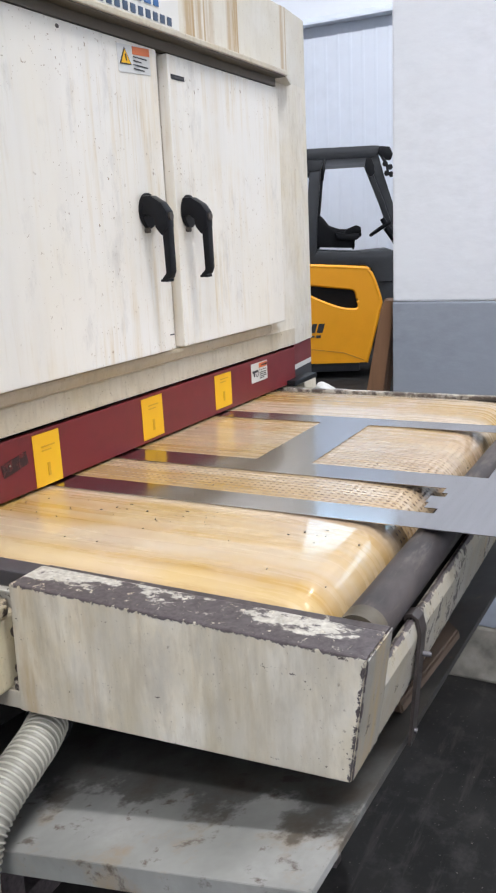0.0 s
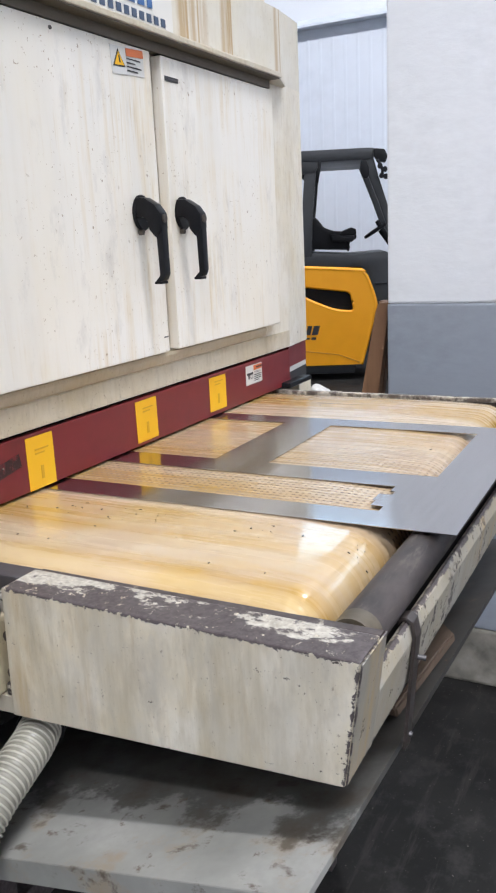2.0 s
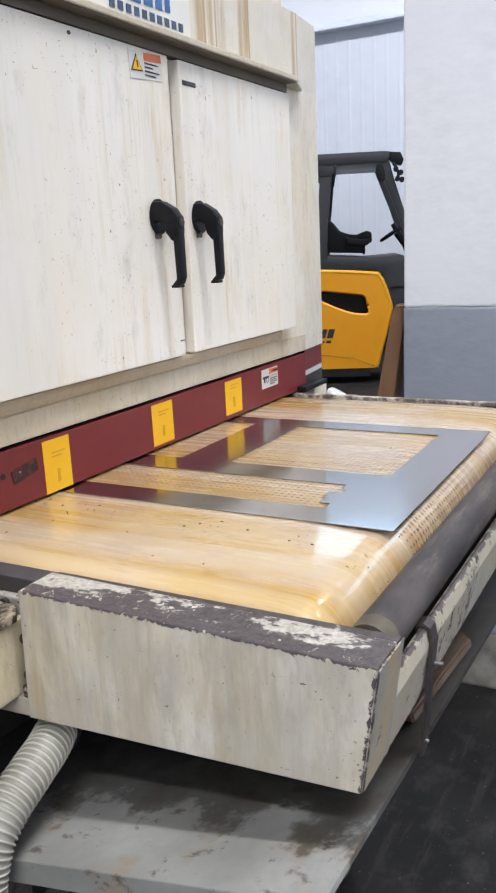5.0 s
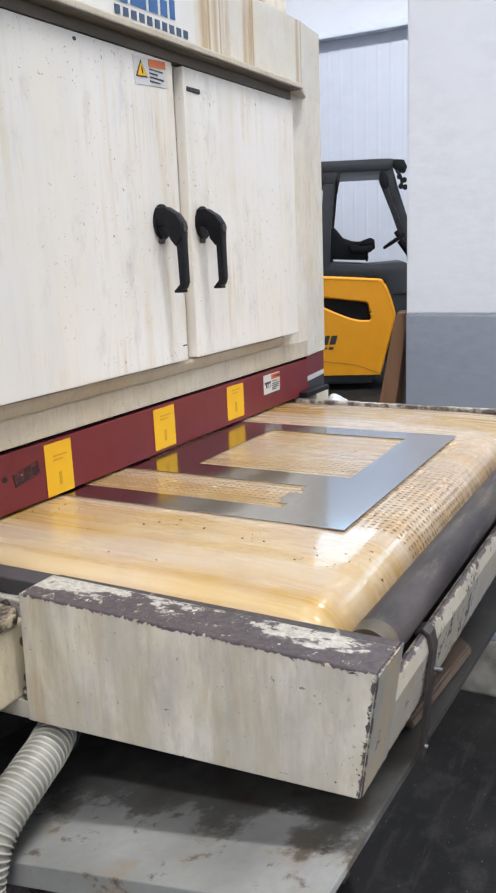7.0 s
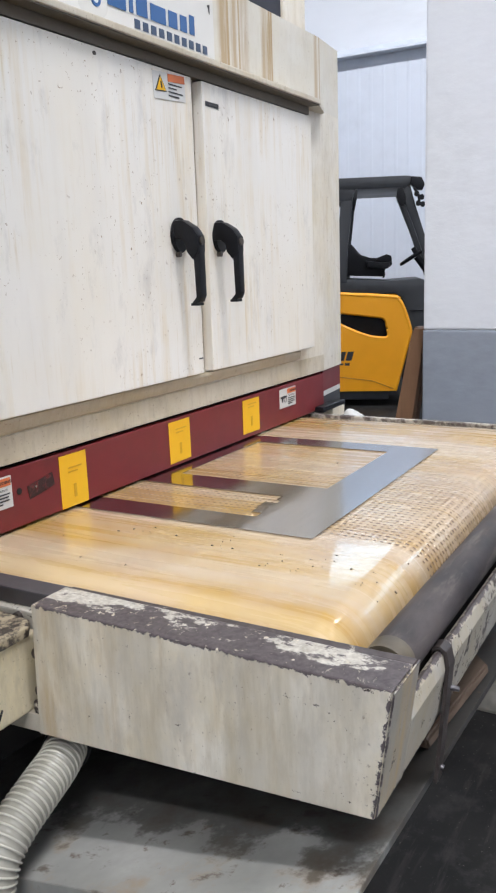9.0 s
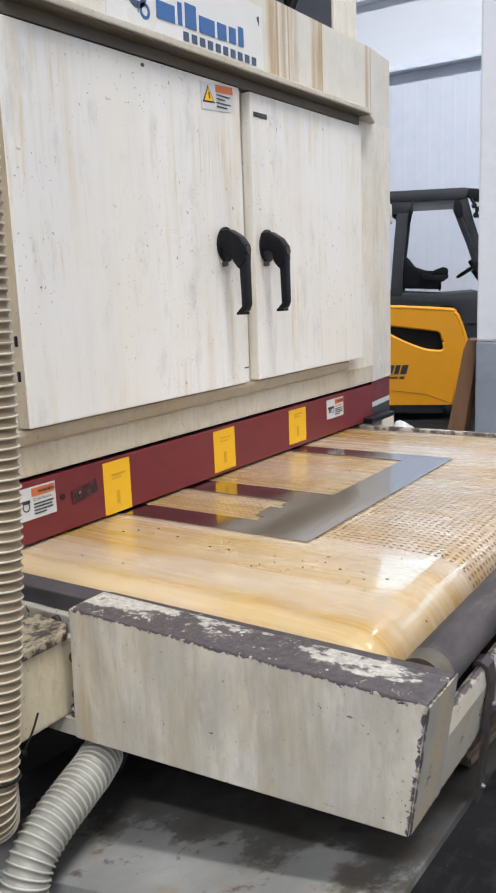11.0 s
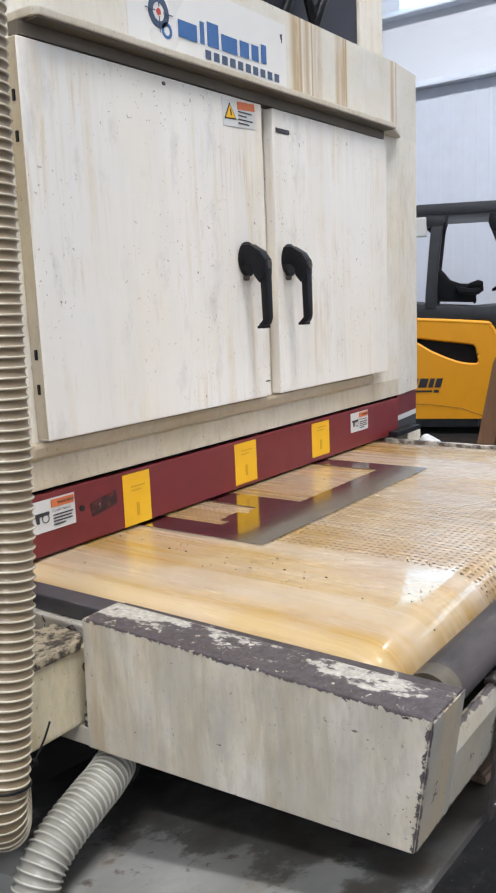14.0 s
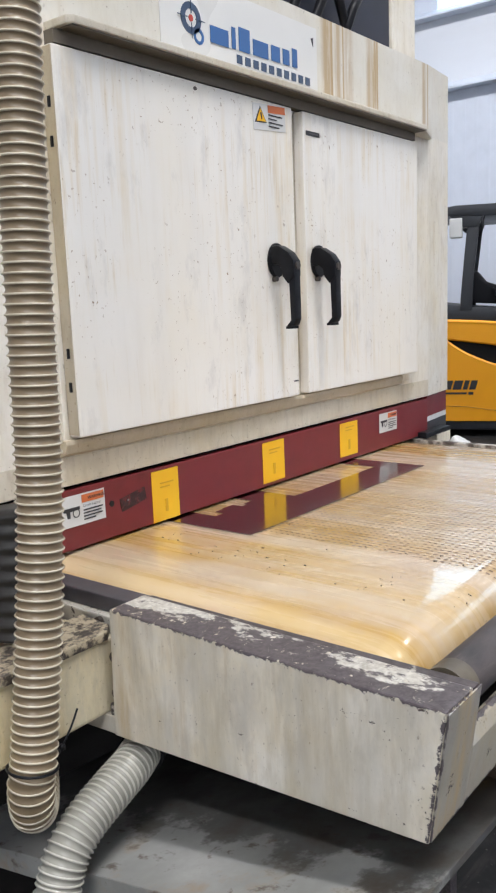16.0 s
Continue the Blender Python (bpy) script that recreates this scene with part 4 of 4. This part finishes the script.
# ---- drip tray ----
tray = thing("drip_tray", "grey galvanised drip tray with rusty stains under the conveyor", "tray", (0.2, -0.3, 0.76))
ta, tb, tc = Vector((-0.068, -0.5245, 0.8097)), Vector((-0.068, 0.05, 0.678)), Vector((1.02, -0.5185, 0.7195))
tn = (tc - ta).cross(tb - ta).normalized()


def on_tray(u, v, h=0.0):
    """A place u metres along the outer edge, v inwards, h above the pan."""
    return ta + (tc - ta).normalized() * u + (tb - ta).normalized() * v + tn * h


def plate_mesh(corners, depth, bevel):
    bm = B()
    up = [bm.verts.new(p) for p in corners]
    dn = [bm.verts.new(p + depth) for p in corners]
    n = len(corners)
    bm.faces.new(up[::-1])
    bm.faces.new(dn)
    for i in range(n):
        j = (i + 1) % n
        bm.faces.new((up[i], up[j], dn[j], dn[i]))
    bmesh.ops.recalc_face_normals(bm, faces=bm.faces[:])
    if bevel:
        bmesh.ops.bevel(bm, geom=bm.edges[:], offset=bevel, segments=2, affect="EDGES")
    return bm


part("pan", plate_mesh([on_tray(0, 0), on_tray(0, 0.59), on_tray(1.09, 0.59), on_tray(1.09, 0)], tn * -0.003, 0.0008), M_TRAY, tray)
part("near_lip", plate_mesh([on_tray(-0.002, -0.002, 0.001), on_tray(-0.002, 0.59, 0.001), on_tray(0.001, 0.59, 0.001), on_tray(0.001, -0.002, 0.001)], Vector((0, 0, -0.026)), 0.0006), M_TRAY, tray, "folded tray edge")
part("outer_lip", plate_mesh([on_tray(0, -0.003, 0.002), on_tray(0, 0.001, 0.002), on_tray(1.09, 0.001, 0.002), on_tray(1.09, -0.003, 0.002)], Vector((0, 0, -0.009)), 0.0006), M_TRAY, tray, "folded tray edge")
for u, v in ((0.02, 0.36), (0.9, 0.36)):
    p = on_tray(u, v)
    part("leg", box(B(), p.x - 0.015, p.x + 0.015, p.y - 0.015, p.y + 0.015, 0.0, p.z - 0.006, 0.002), M_BOX, tray, "cream steel leg")
p = on_tray(0.02, 0.36)
part("cross_bar", box(B(), p.x, p.x + 0.9, p.y + 0.02, p.y + 0.05, 0.58, 0.61, 0.002), M_BOX, tray)

# wood that lies on the tray
wood = thing("wood_offcut", "short brown timber offcut lying on the tray edge", "wood", tuple(on_tray(0.45, 0.02)))
part("stick", plate_mesh([on_tray(0.3, 0.016, 0.014), on_tray(0.31, 0.048, 0.018), on_tray(0.575, 0.036, 0.018), on_tray(0.53, 0.006, 0.014)], tn * -0.013, 0.003), M_TIMBER, wood)
# ---- steel sheet ----
sheet = thing("steel_sheet", "thin bare steel sheet with laser-cut window openings", "metal sheet", (0, 0, 0.0))
SPEED = 0.0293


def sheet_mesh():
    """Outer edge at y = 0; the sheet runs inwards along y. The outline of one slot end is stepped."""
    bm = B()
    h = 0.0009
    for x0, x1, s0, s1 in ((0.283, 0.334, 0.0, 1.15), (0.433, 0.49, 0.0, 1.15), (0.742, 0.79, 0.0, 1.15), (0.334, 0.352, 0.0, 0.102), (0.352, 0.372, 0.0, 0.118), (0.372, 0.398, 0.0, 0.122),
                           (0.398, 0.412, 0.0, 0.105), (0.412, 0.433, 0.0, 0.112), (0.49, 0.742, 0.0, 0.072), (0.49, 0.742, 0.318, 0.404), (0.334, 0.742, 1.08, 1.15)):
        box(bm, x0, x1, s0, s1, 0, h)
    return bm


plate = part("plate", sheet_mesh(), M_STEEL, sheet)
plate.matrix_parent_inverse = Matrix()


# ---- rows of belt perforations and dirt, which travel with the belt ----
def belt_row_mesh(seed):
    """One row of small dark slots across the belt with a few crumbs beside them."""
    rnd = random.Random(seed)
    bm = B()

    def quad(x, y, wx, wy, turn=0.0, h=0.00035):
        c, s = math.cos(turn), math.sin(turn)
        bm.faces.new([bm.verts.new((x + a * c - b * s, y + a * s + b * c, h)) for a, b in ((-wx, -wy), (wx, -wy), (wx, wy), (-wx, wy))])

    for k in range(43):
        x = 0.314 + 0.0099 * k
        if rnd.random() < (0.97 if x < 0.6 else 0.8):
            f = rnd.uniform(0.7, 1.15) * (1.0 if x < 0.5 else max(0.45, 1.0 - (x - 0.5) * 3))
            quad(x + rnd.uniform(-0.0005, 0.0005), rnd.uniform(-0.0004, 0.0004), 0.0014 * f, 0.002 * f, rnd.uniform(-0.15, 0.15))
    return bm


def crumb_mesh(seed):
    rnd = random.Random(seed)
    bm = B()
    count = rnd.choice((1, 1, 1, 2, 2, 3, 6))
    cx = rnd.uniform(0.12, 0.34)
    for k in range(count):
        x, y = rnd.choice((rnd.uniform(0.12, 0.3), rnd.uniform(0.3, 0.9), rnd.uniform(0.12, 0.75))), rnd.uniform(-0.004, 0.004)
        n, r = rnd.randint(5, 7), rnd.choice((0.0005, 0.0006, 0.0008, 0.001, 0.0012, 0.0022))
        if count > 3:
            x, y, r = cx + rnd.gauss(0, 0.016), rnd.gauss(0, 0.004), rnd.uniform(0.0003, 0.0009)
        long = rnd.uniform(0.6, 1.5)
        pts = [(x + r * rnd.uniform(0.6, 1.3) * math.cos(2 * math.pi * i / n), y + long * r * rnd.uniform(0.5, 1.1) * math.sin(2 * math.pi * i / n)) for i in range(n)]
        prism(bm, pts, "z", 0.0001, 0.0009)
    return bm


def row_pose(y):
    """Pose of what lies on the belt at run y, which bends round the end roll."""
    if y >= ROLL_Y:
        d, a = sag(y)
        return pose(0, y, BELT_Z - d, math.degrees(a))
    a = SAG + (ROLL_Y - y) / ROLL_R
    if a <= math.pi:
        return pose(0, ROLL_CY - ROLL_R * math.sin(a), ROLL_CZ + ROLL_R * math.cos(a), math.degrees(a))
    return pose(0, ROLL_CY + (a - math.pi) * ROLL_R, ROLL_CZ - ROLL_R, 180)


ROWS = []


def belt_rows():
    holes, crumbs = [], []
    for s in range(6):
        for lst, maker, nm, mat in ((holes, belt_row_mesh, "perforation", M_HOLE), (crumbs, crumb_mesh, "crumb", M_CRUMB)):
            for q in range(1 if maker is belt_row_mesh else 3):
                bm = maker(100 * s + q)
                me = bpy.data.meshes.new(nm)
                bm.to_mesh(me)
                bm.free()
                me.materials.append(mat)
                lst.append(me)
    rnd = random.Random(5)
    for k in range(116):
        y0 = -1.02 + 0.009 * k
        for nm, me in (("perforation", holes[k % 6]),) + ((("crumb", rnd.choice(crumbs)),) if rnd.random() < 0.5 else ()):
            ob = new(nm, me)
            ob.parent = conveyor
            ob.matrix_parent_inverse = Matrix.Translation(-conveyor.location)
            tagged(ob, kind="stuff")
            ROWS.append((ob, y0))


belt_rows()


def motions():
    e0 = -0.6155
    walk(sheet, [(t, pose(0, e0 + SPEED * t, 0.9808, 0, 0, 0.35)) for t in (0, 4, 8, 12, 16)])
    for ob, y0 in ROWS:
        walk(ob, [(t, row_pose(y0 + SPEED * t)) for t in range(17)])


# ---- hoses ----
def hose(name, label, pts, r, pitch, mat, rib):
    """Thin-walled hose with a stout helical rib."""
    ob = thing(name, label, "hose", pts[-1])
    path = even(spline(pts, 14), pitch / 6)
    part("wall", smooth(tube(B(), path, [r * (1.0, 0.95, 0.915, 0.9, 0.915, 0.95)[i % 6] for i in range(len(path))], 26), 60), mat, ob, "thin hose wall")
    bm = B()
    seg, sub = 26, 6
    for i in range(0, len(path) - 6, 6):
        c, d = path[i], (path[i + 1] - path[max(i - 1, 0)]).normalized()
        u = d.orthogonal().normalized()
        v = d.cross(u)
        loops = []
        for k in range(seg):
            a = 2 * math.pi * k / seg
            o = u * math.cos(a) + v * math.sin(a)
            loops.append([bm.verts.new(c + o * (r * 0.975 + 0.0011 * math.cos(b)) + d * 0.0011 * math.sin(b)) for b in (2 * math.pi * j / sub for j in range(sub))])
        for k in range(seg):
            for j in range(sub):
                bm.faces.new((loops[k][j], loops[(k + 1) % seg][j], loops[(k + 1) % seg][(j + 1) % sub], loops[k][(j + 1) % sub]))
    part("rib", smooth(bm, 80), rib, ob, "pale stiffening ribs")
    return ob


h1 = hose("suction_hose", "beige ribbed suction hose hanging beside the machine", [(-0.02, -0.19, 2.1), (-0.05, -0.2, 1.75), (-0.068, -0.2, 1.53), (-0.076, -0.2, 1.35), (-0.086, -0.2, 1.1), (-0.112, -0.2, 0.9), (-0.119, -0.199, 0.862), (-0.1165, -0.193, 0.835), (-0.104, -0.178, 0.815), (-0.084, -0.155, 0.81), (-0.058, -0.12, 0.818), (-0.024, -0.06, 0.836), (0.0, 0.02, 0.845)], 0.0214, 0.0086, M_HOSE, M_RIB)
bm = B()
tube(bm, [Vector((-0.1175 + 0.0226 * math.cos(a), -0.2 + 0.0226 * math.sin(a), 0.872 - 0.004 * math.cos(a))) for a in (2 * math.pi * k / 24 for k in range(25))], 0.0013, 8)
tube(bm, spline(((-0.097, -0.206, 0.871), (-0.088, -0.206, 0.88), (-0.074, -0.204, 0.893), (-0.062, -0.2, 0.905)), 8), 0.0011, 6)
box(bm, -0.0905, -0.0855, -0.2085, -0.2035, 0.877, 0.882)
part("cable_tie", smooth(bm), M_BLACK, h1, "black cable tie with a loose tail")
h2 = hose("outlet_hose", "pale grey ribbed hose running under the conveyor", [(0.13, -0.13, 0.814), (0.026, -0.185, 0.809), (-0.024, -0.2, 0.804), (-0.064, -0.205, 0.793), (-0.09, -0.208, 0.778), (-0.106, -0.21, 0.754), (-0.115, -0.212, 0.72), (-0.112, -0.21, 0.6), (-0.115, -0.2, 0.03)], 0.0222, 0.0066, M_HOSE2, M_RIB2)

part("coupling", smooth(cyl(B(), (0.031, -0.183, 0.8085), (0.1, -0.147, 0.812), 0.0255, 24), 50), M_BLACK, h2, "black hose coupling")
bel = thing("jack_bellows", "black rubber bellows over the height jack", "bellows", (-0.045, -0.1, 0.957))
bp = [Vector((-0.045, -0.1, 0.957 + 0.0026 * i)) for i in range(50)]
part("sleeve", smooth(tube(B(), bp, [(0.036 - 0.0002 * i) * (1.0, 0.965, 0.9, 0.86, 0.9, 0.965)[i % 6] for i in range(50)], 26), 70), M_BELLOWS, bel)


# ---- forklift ----
def forklift():
    f = thing("forklift", "yellow and grey counterbalance forklift parked by the wall", "forklift", (6.5, 2.14, 0))
    x0, x1 = 6.5, 7.55
    # side panels with the vent cut through them
    vent = [(1.81, 0.72), (1.822, 0.785), (1.845, 0.81), (1.88, 0.824), (2.253, 0.871), (2.42, 0.892), (2.47, 0.885)]
    under = [(2.47, 0.885), (2.43, 0.85), (2.257, 0.744), (2.009, 0.645), (1.852, 0.622), (1.815, 0.63), (1.795, 0.655), (1.81, 0.72)]
    front = [(1.742, 0.145), (1.612, 0.62), (1.603, 0.72), (1.676, 0.924), (1.72, 0.972), (1.76, 0.99), (2.39, 1.035), (3.7, 1.09)]
    for xa, xb, rim in ((x0, x0 + 0.06, x0 + 0.019), (x1 - 0.06, x1, x1 - 0.019)):
        bm = B()
        prism(bm, front[2:][::-1] + vent + [(3.7, 0.885)], "x", xa, xb)
        prism(bm, [(3.7, 0.885)] + under + front[:3][::-1] + [(3.7, 0.145)], "x", xa, xb)
        panel = part("side_panel", smooth(bm, 35), M_FYEL, f, "glossy yellow side panel with black vent")
        bm = B()
        loop = vent + under[1:]
        tube(bm, even(spline([(rim, y, z) for y, z in loop], 4), 0.02), 0.02, 10)
        tube(bm, even(spline([(rim, y, z) for y, z in front], 4), 0.02), 0.022, 10)
        part("rolled_edge", smooth(bm, 60), M_FYEL, panel)
    part("core", box(B(), x0 + 0.065, x1 - 0.065, 1.8, 3.65, 0.2, 0.99), M_FBLK, f)
    part("skirt", box(B(), x0 + 0.03, x1 - 0.03, 1.8, 3.6, 0.06, 0.15, 0.02), M_FGREY, f)
    bm = B()
    prism(bm, ((3.6, 1.012), (3.6, 1.25), (2.5, 1.2), (2.25, 1.165), (1.84, 1.135), (1.5, 1.15), (1.38, 1.1), (1.4, 0.6), (1.6, 0.6), (1.612, 0.76), (1.675, 0.985), (1.735, 1.022), (2.4, 1.012)), "x", x0 + 0.015, x1 - 0.015, 0.015)
    part("cowl", smooth(bm, 35), M_FGREY, f, "dark grey body cowl")
    part("panel_line", box(B(), x0 + 0.008, x0 + 0.02, 1.39, 1.6, 0.86, 0.872), M_FBLK, f)
    bm = B()
    prism(bm, ((2.62, 1.95), (2.6, 2.0), (2.36, 2.034), (1.66, 2.03), (1.6, 2.026), (1.57, 1.99), (1.63, 1.93), (2.12, 1.93), (2.3, 1.945)), "x", x0, x1, 0.015)
    part("guard_roof", smooth(bm, 35), M_FGREY, f, "dark grey overhead guard")
    for xa in (x0 + 0.01, x1 - 0.08):
        part("rear_pillar", smooth(prism(B(), ((2.13, 1.94), (2.24, 1.94), (2.274, 1.605), (2.306, 1.24), (2.31, 1.13), (2.2, 1.13), (2.187, 1.454), (2.167, 1.61)), "x", xa, xa + 0.07, 0.012), 35), M_FGREY, f)
        part("pillar_bracket", smooth(prism(B(), ((2.42, 1.955), (2.284, 1.842), (2.148, 1.842), (2.11, 1.94)), "x", xa - 0.004, xa + 0.074, 0.01), 35), M_FGREY, f)
        part("front_pillar", smooth(prism(B(), ((1.61, 1.975), (1.714, 1.94), (1.639, 1.762), (1.562, 1.581), (1.489, 1.385), (1.35, 1.02), (1.29, 1.02), (1.405, 1.36), (1.488, 1.592), (1.55, 1.771)), "x", xa, xa + 0.06, 0.01), 35), M_FGREY, f)
    part("seat", smooth(prism(B(), ((2.2, 1.19), (2.23, 1.46), (2.16, 1.475), (2.08, 1.38), (1.98, 1.345), (1.77, 1.335), (1.76, 1.27), (1.83, 1.24), (1.84, 1.17)), "x", x0 + 0.25, x1 - 0.25, 0.02), 40), M_FBLK, f, "black vinyl driver's seat")
    part("armrest", smooth(prism(B(), ((2.02, 1.32), (2.0, 1.25), (1.81, 1.24), (1.785, 1.262), (1.79, 1.3), (1.9, 1.3)), "x", x0 + 0.2, x0 + 0.3, 0.012), 40), M_FBLK, f)
    part("joystick_console", smooth(prism(B(), ((1.93, 1.315), (1.9, 1.345), (1.815, 1.372), (1.77, 1.355), (1.765, 1.31), (1.8, 1.295), (1.91, 1.3)), "x", x0 + 0.21, x0 + 0.29, 0.012), 40), M_FBLK, f)
    part("control_lever", smooth(tube(B(), spline(((x0 + 0.25, 1.86, 1.26), (x0 + 0.25, 1.84, 1.2), (x0 + 0.25, 1.85, 1.16)), 6), 0.01, 8)), M_FBLK, f)
    bm = B()
    c, ax = Vector((x0 + 0.42, 1.525, 1.36)), Vector((0, 0.5, 0.86)).normalized()
    u = Vector((1, 0, 0))
    v = ax.cross(u)
    tube(bm, [c + (u * math.cos(a) + v * math.sin(a)) * 0.165 for a in (2 * math.pi * k / 28 for k in range(29))], 0.016, 8)
    tube(bm, [c - u * 0.16, c, c + u * 0.16], 0.013, 8)
    part("steering_wheel", smooth(bm), M_FBLK, f)
    part("steering_column", smooth(cyl(B(), c - ax * 0.02, c - ax * 0.4 + Vector((0, -0.06, 0)), 0.035, 12)), M_FBLK, f)
    part("spinner_knob", smooth(cyl(B(), c - u * 0.15 + ax * 0.01, c - u * 0.15 + ax * 0.07, 0.025, 12)), M_FBLK, f)
    part("mirror", smooth(prism(B(), ((1.72, 1.925), (1.67, 1.925), (1.645, 1.86), (1.64, 1.8), (1.665, 1.77), (1.695, 1.772), (1.722, 1.81), (1.731, 1.87)), "x", x0 - 0.05, x0 - 0.01, 0.01), 40), M_FBLK, f, "black rear-view mirror")
    lamp = part("work_lamp", smooth(prism(B(), ((1.6, 2.02), (1.5, 2.01), (1.47, 1.95), (1.49, 1.9), (1.56, 1.91), (1.605, 1.96)), "x", x0 - 0.02, x0 + 0.08, 0.012), 40), M_FBLK, f)
    part("lamp_bracket", smooth(tube(B(), spline(((x0 - 0.03, 1.57, 1.92), (x0 - 0.04, 1.53, 1.86), (x0 - 0.03, 1.52, 1.78)), 6), 0.013, 8)), M_FBLK, lamp)
    for y, z in ((1.545, 1.87), (1.5, 1.84), (1.53, 1.79), (1.49, 1.78)):
        part("lamp_knuckle", smooth(cyl(B(), (x0 - 0.05, y, z), (x0 - 0.01, y, z), 0.024, 10)), M_FBLK, lamp)
    part("rear_lamp", box(B(), x0 - 0.005, x0 + 0.08, 2.292, 2.41, 1.758, 1.925, 0.012), M_WHITE, f, "pale grey rear lamp box")
    part("grab_handle", smooth(tube(B(), spline(((x0 + 0.005, 2.1, 1.93), (x0 - 0.02, 2.115, 1.84), (x0 + 0.005, 2.13, 1.76)), 8), 0.012, 8)), M_FBLK, f)
    for a, b in ((2.52, 2.455), (2.44, 2.38), (2.365, 2.285), (2.27, 2.225), (2.21, 2.15)):
        part("letter_bar", prism(B(), ((a - 0.012, 0.512), (b - 0.012, 0.512), (b + 0.012, 0.43), (a + 0.012, 0.43)), "x", x0 - 0.0025, x0 + 0.001), M_INK, f)
    part("letter_bar", prism(B(), ((2.52, 0.405), (2.24, 0.405), (2.245, 0.388), (2.525, 0.388)), "x", x0 - 0.0025, x0 + 0.001), M_INK, f)
    part("letter_bar", prism(B(), ((2.225, 0.408), (2.178, 0.408), (2.182, 0.384), (2.23, 0.384)), "x", x0 - 0.0025, x0 + 0.001), M_INK, f)
    # thin dark yellow line draws the crease by its shade
    bm = B()
    tube(bm, [Vector((x0 - 0.001, y, z)) for y, z in ((2.6, 0.285), (2.255, 0.276), (1.964, 0.241), (1.758, 0.166))], 0.0028, 6)
    part("panel_crease", bm, M_FDARKY, f)
    for y, r in ((1.35, 0.33), (3.05, 0.27)):
        for xa in (x0 + 0.02, x1 - 0.22):
            t = part("wheel", smooth(cyl(B(), (xa, y, r), (xa + 0.2, y, r), r, 28), 50), M_FBLK, f, "black solid tyre")
            part("rim", smooth(cyl(B(), (xa - 0.004, y, r), (xa + 0.204, y, r), r * 0.55, 20), 50), M_FGREY, t)
    part("mast", box(B(), x0 + 0.2, x1 - 0.2, 0.75, 0.95, 0.1, 2.1, 0.01), M_FBLK, f)
    f.rotation_euler, f.scale = (0, 0, radians(21)), (1, 0.93, 1)


forklift()

motions()
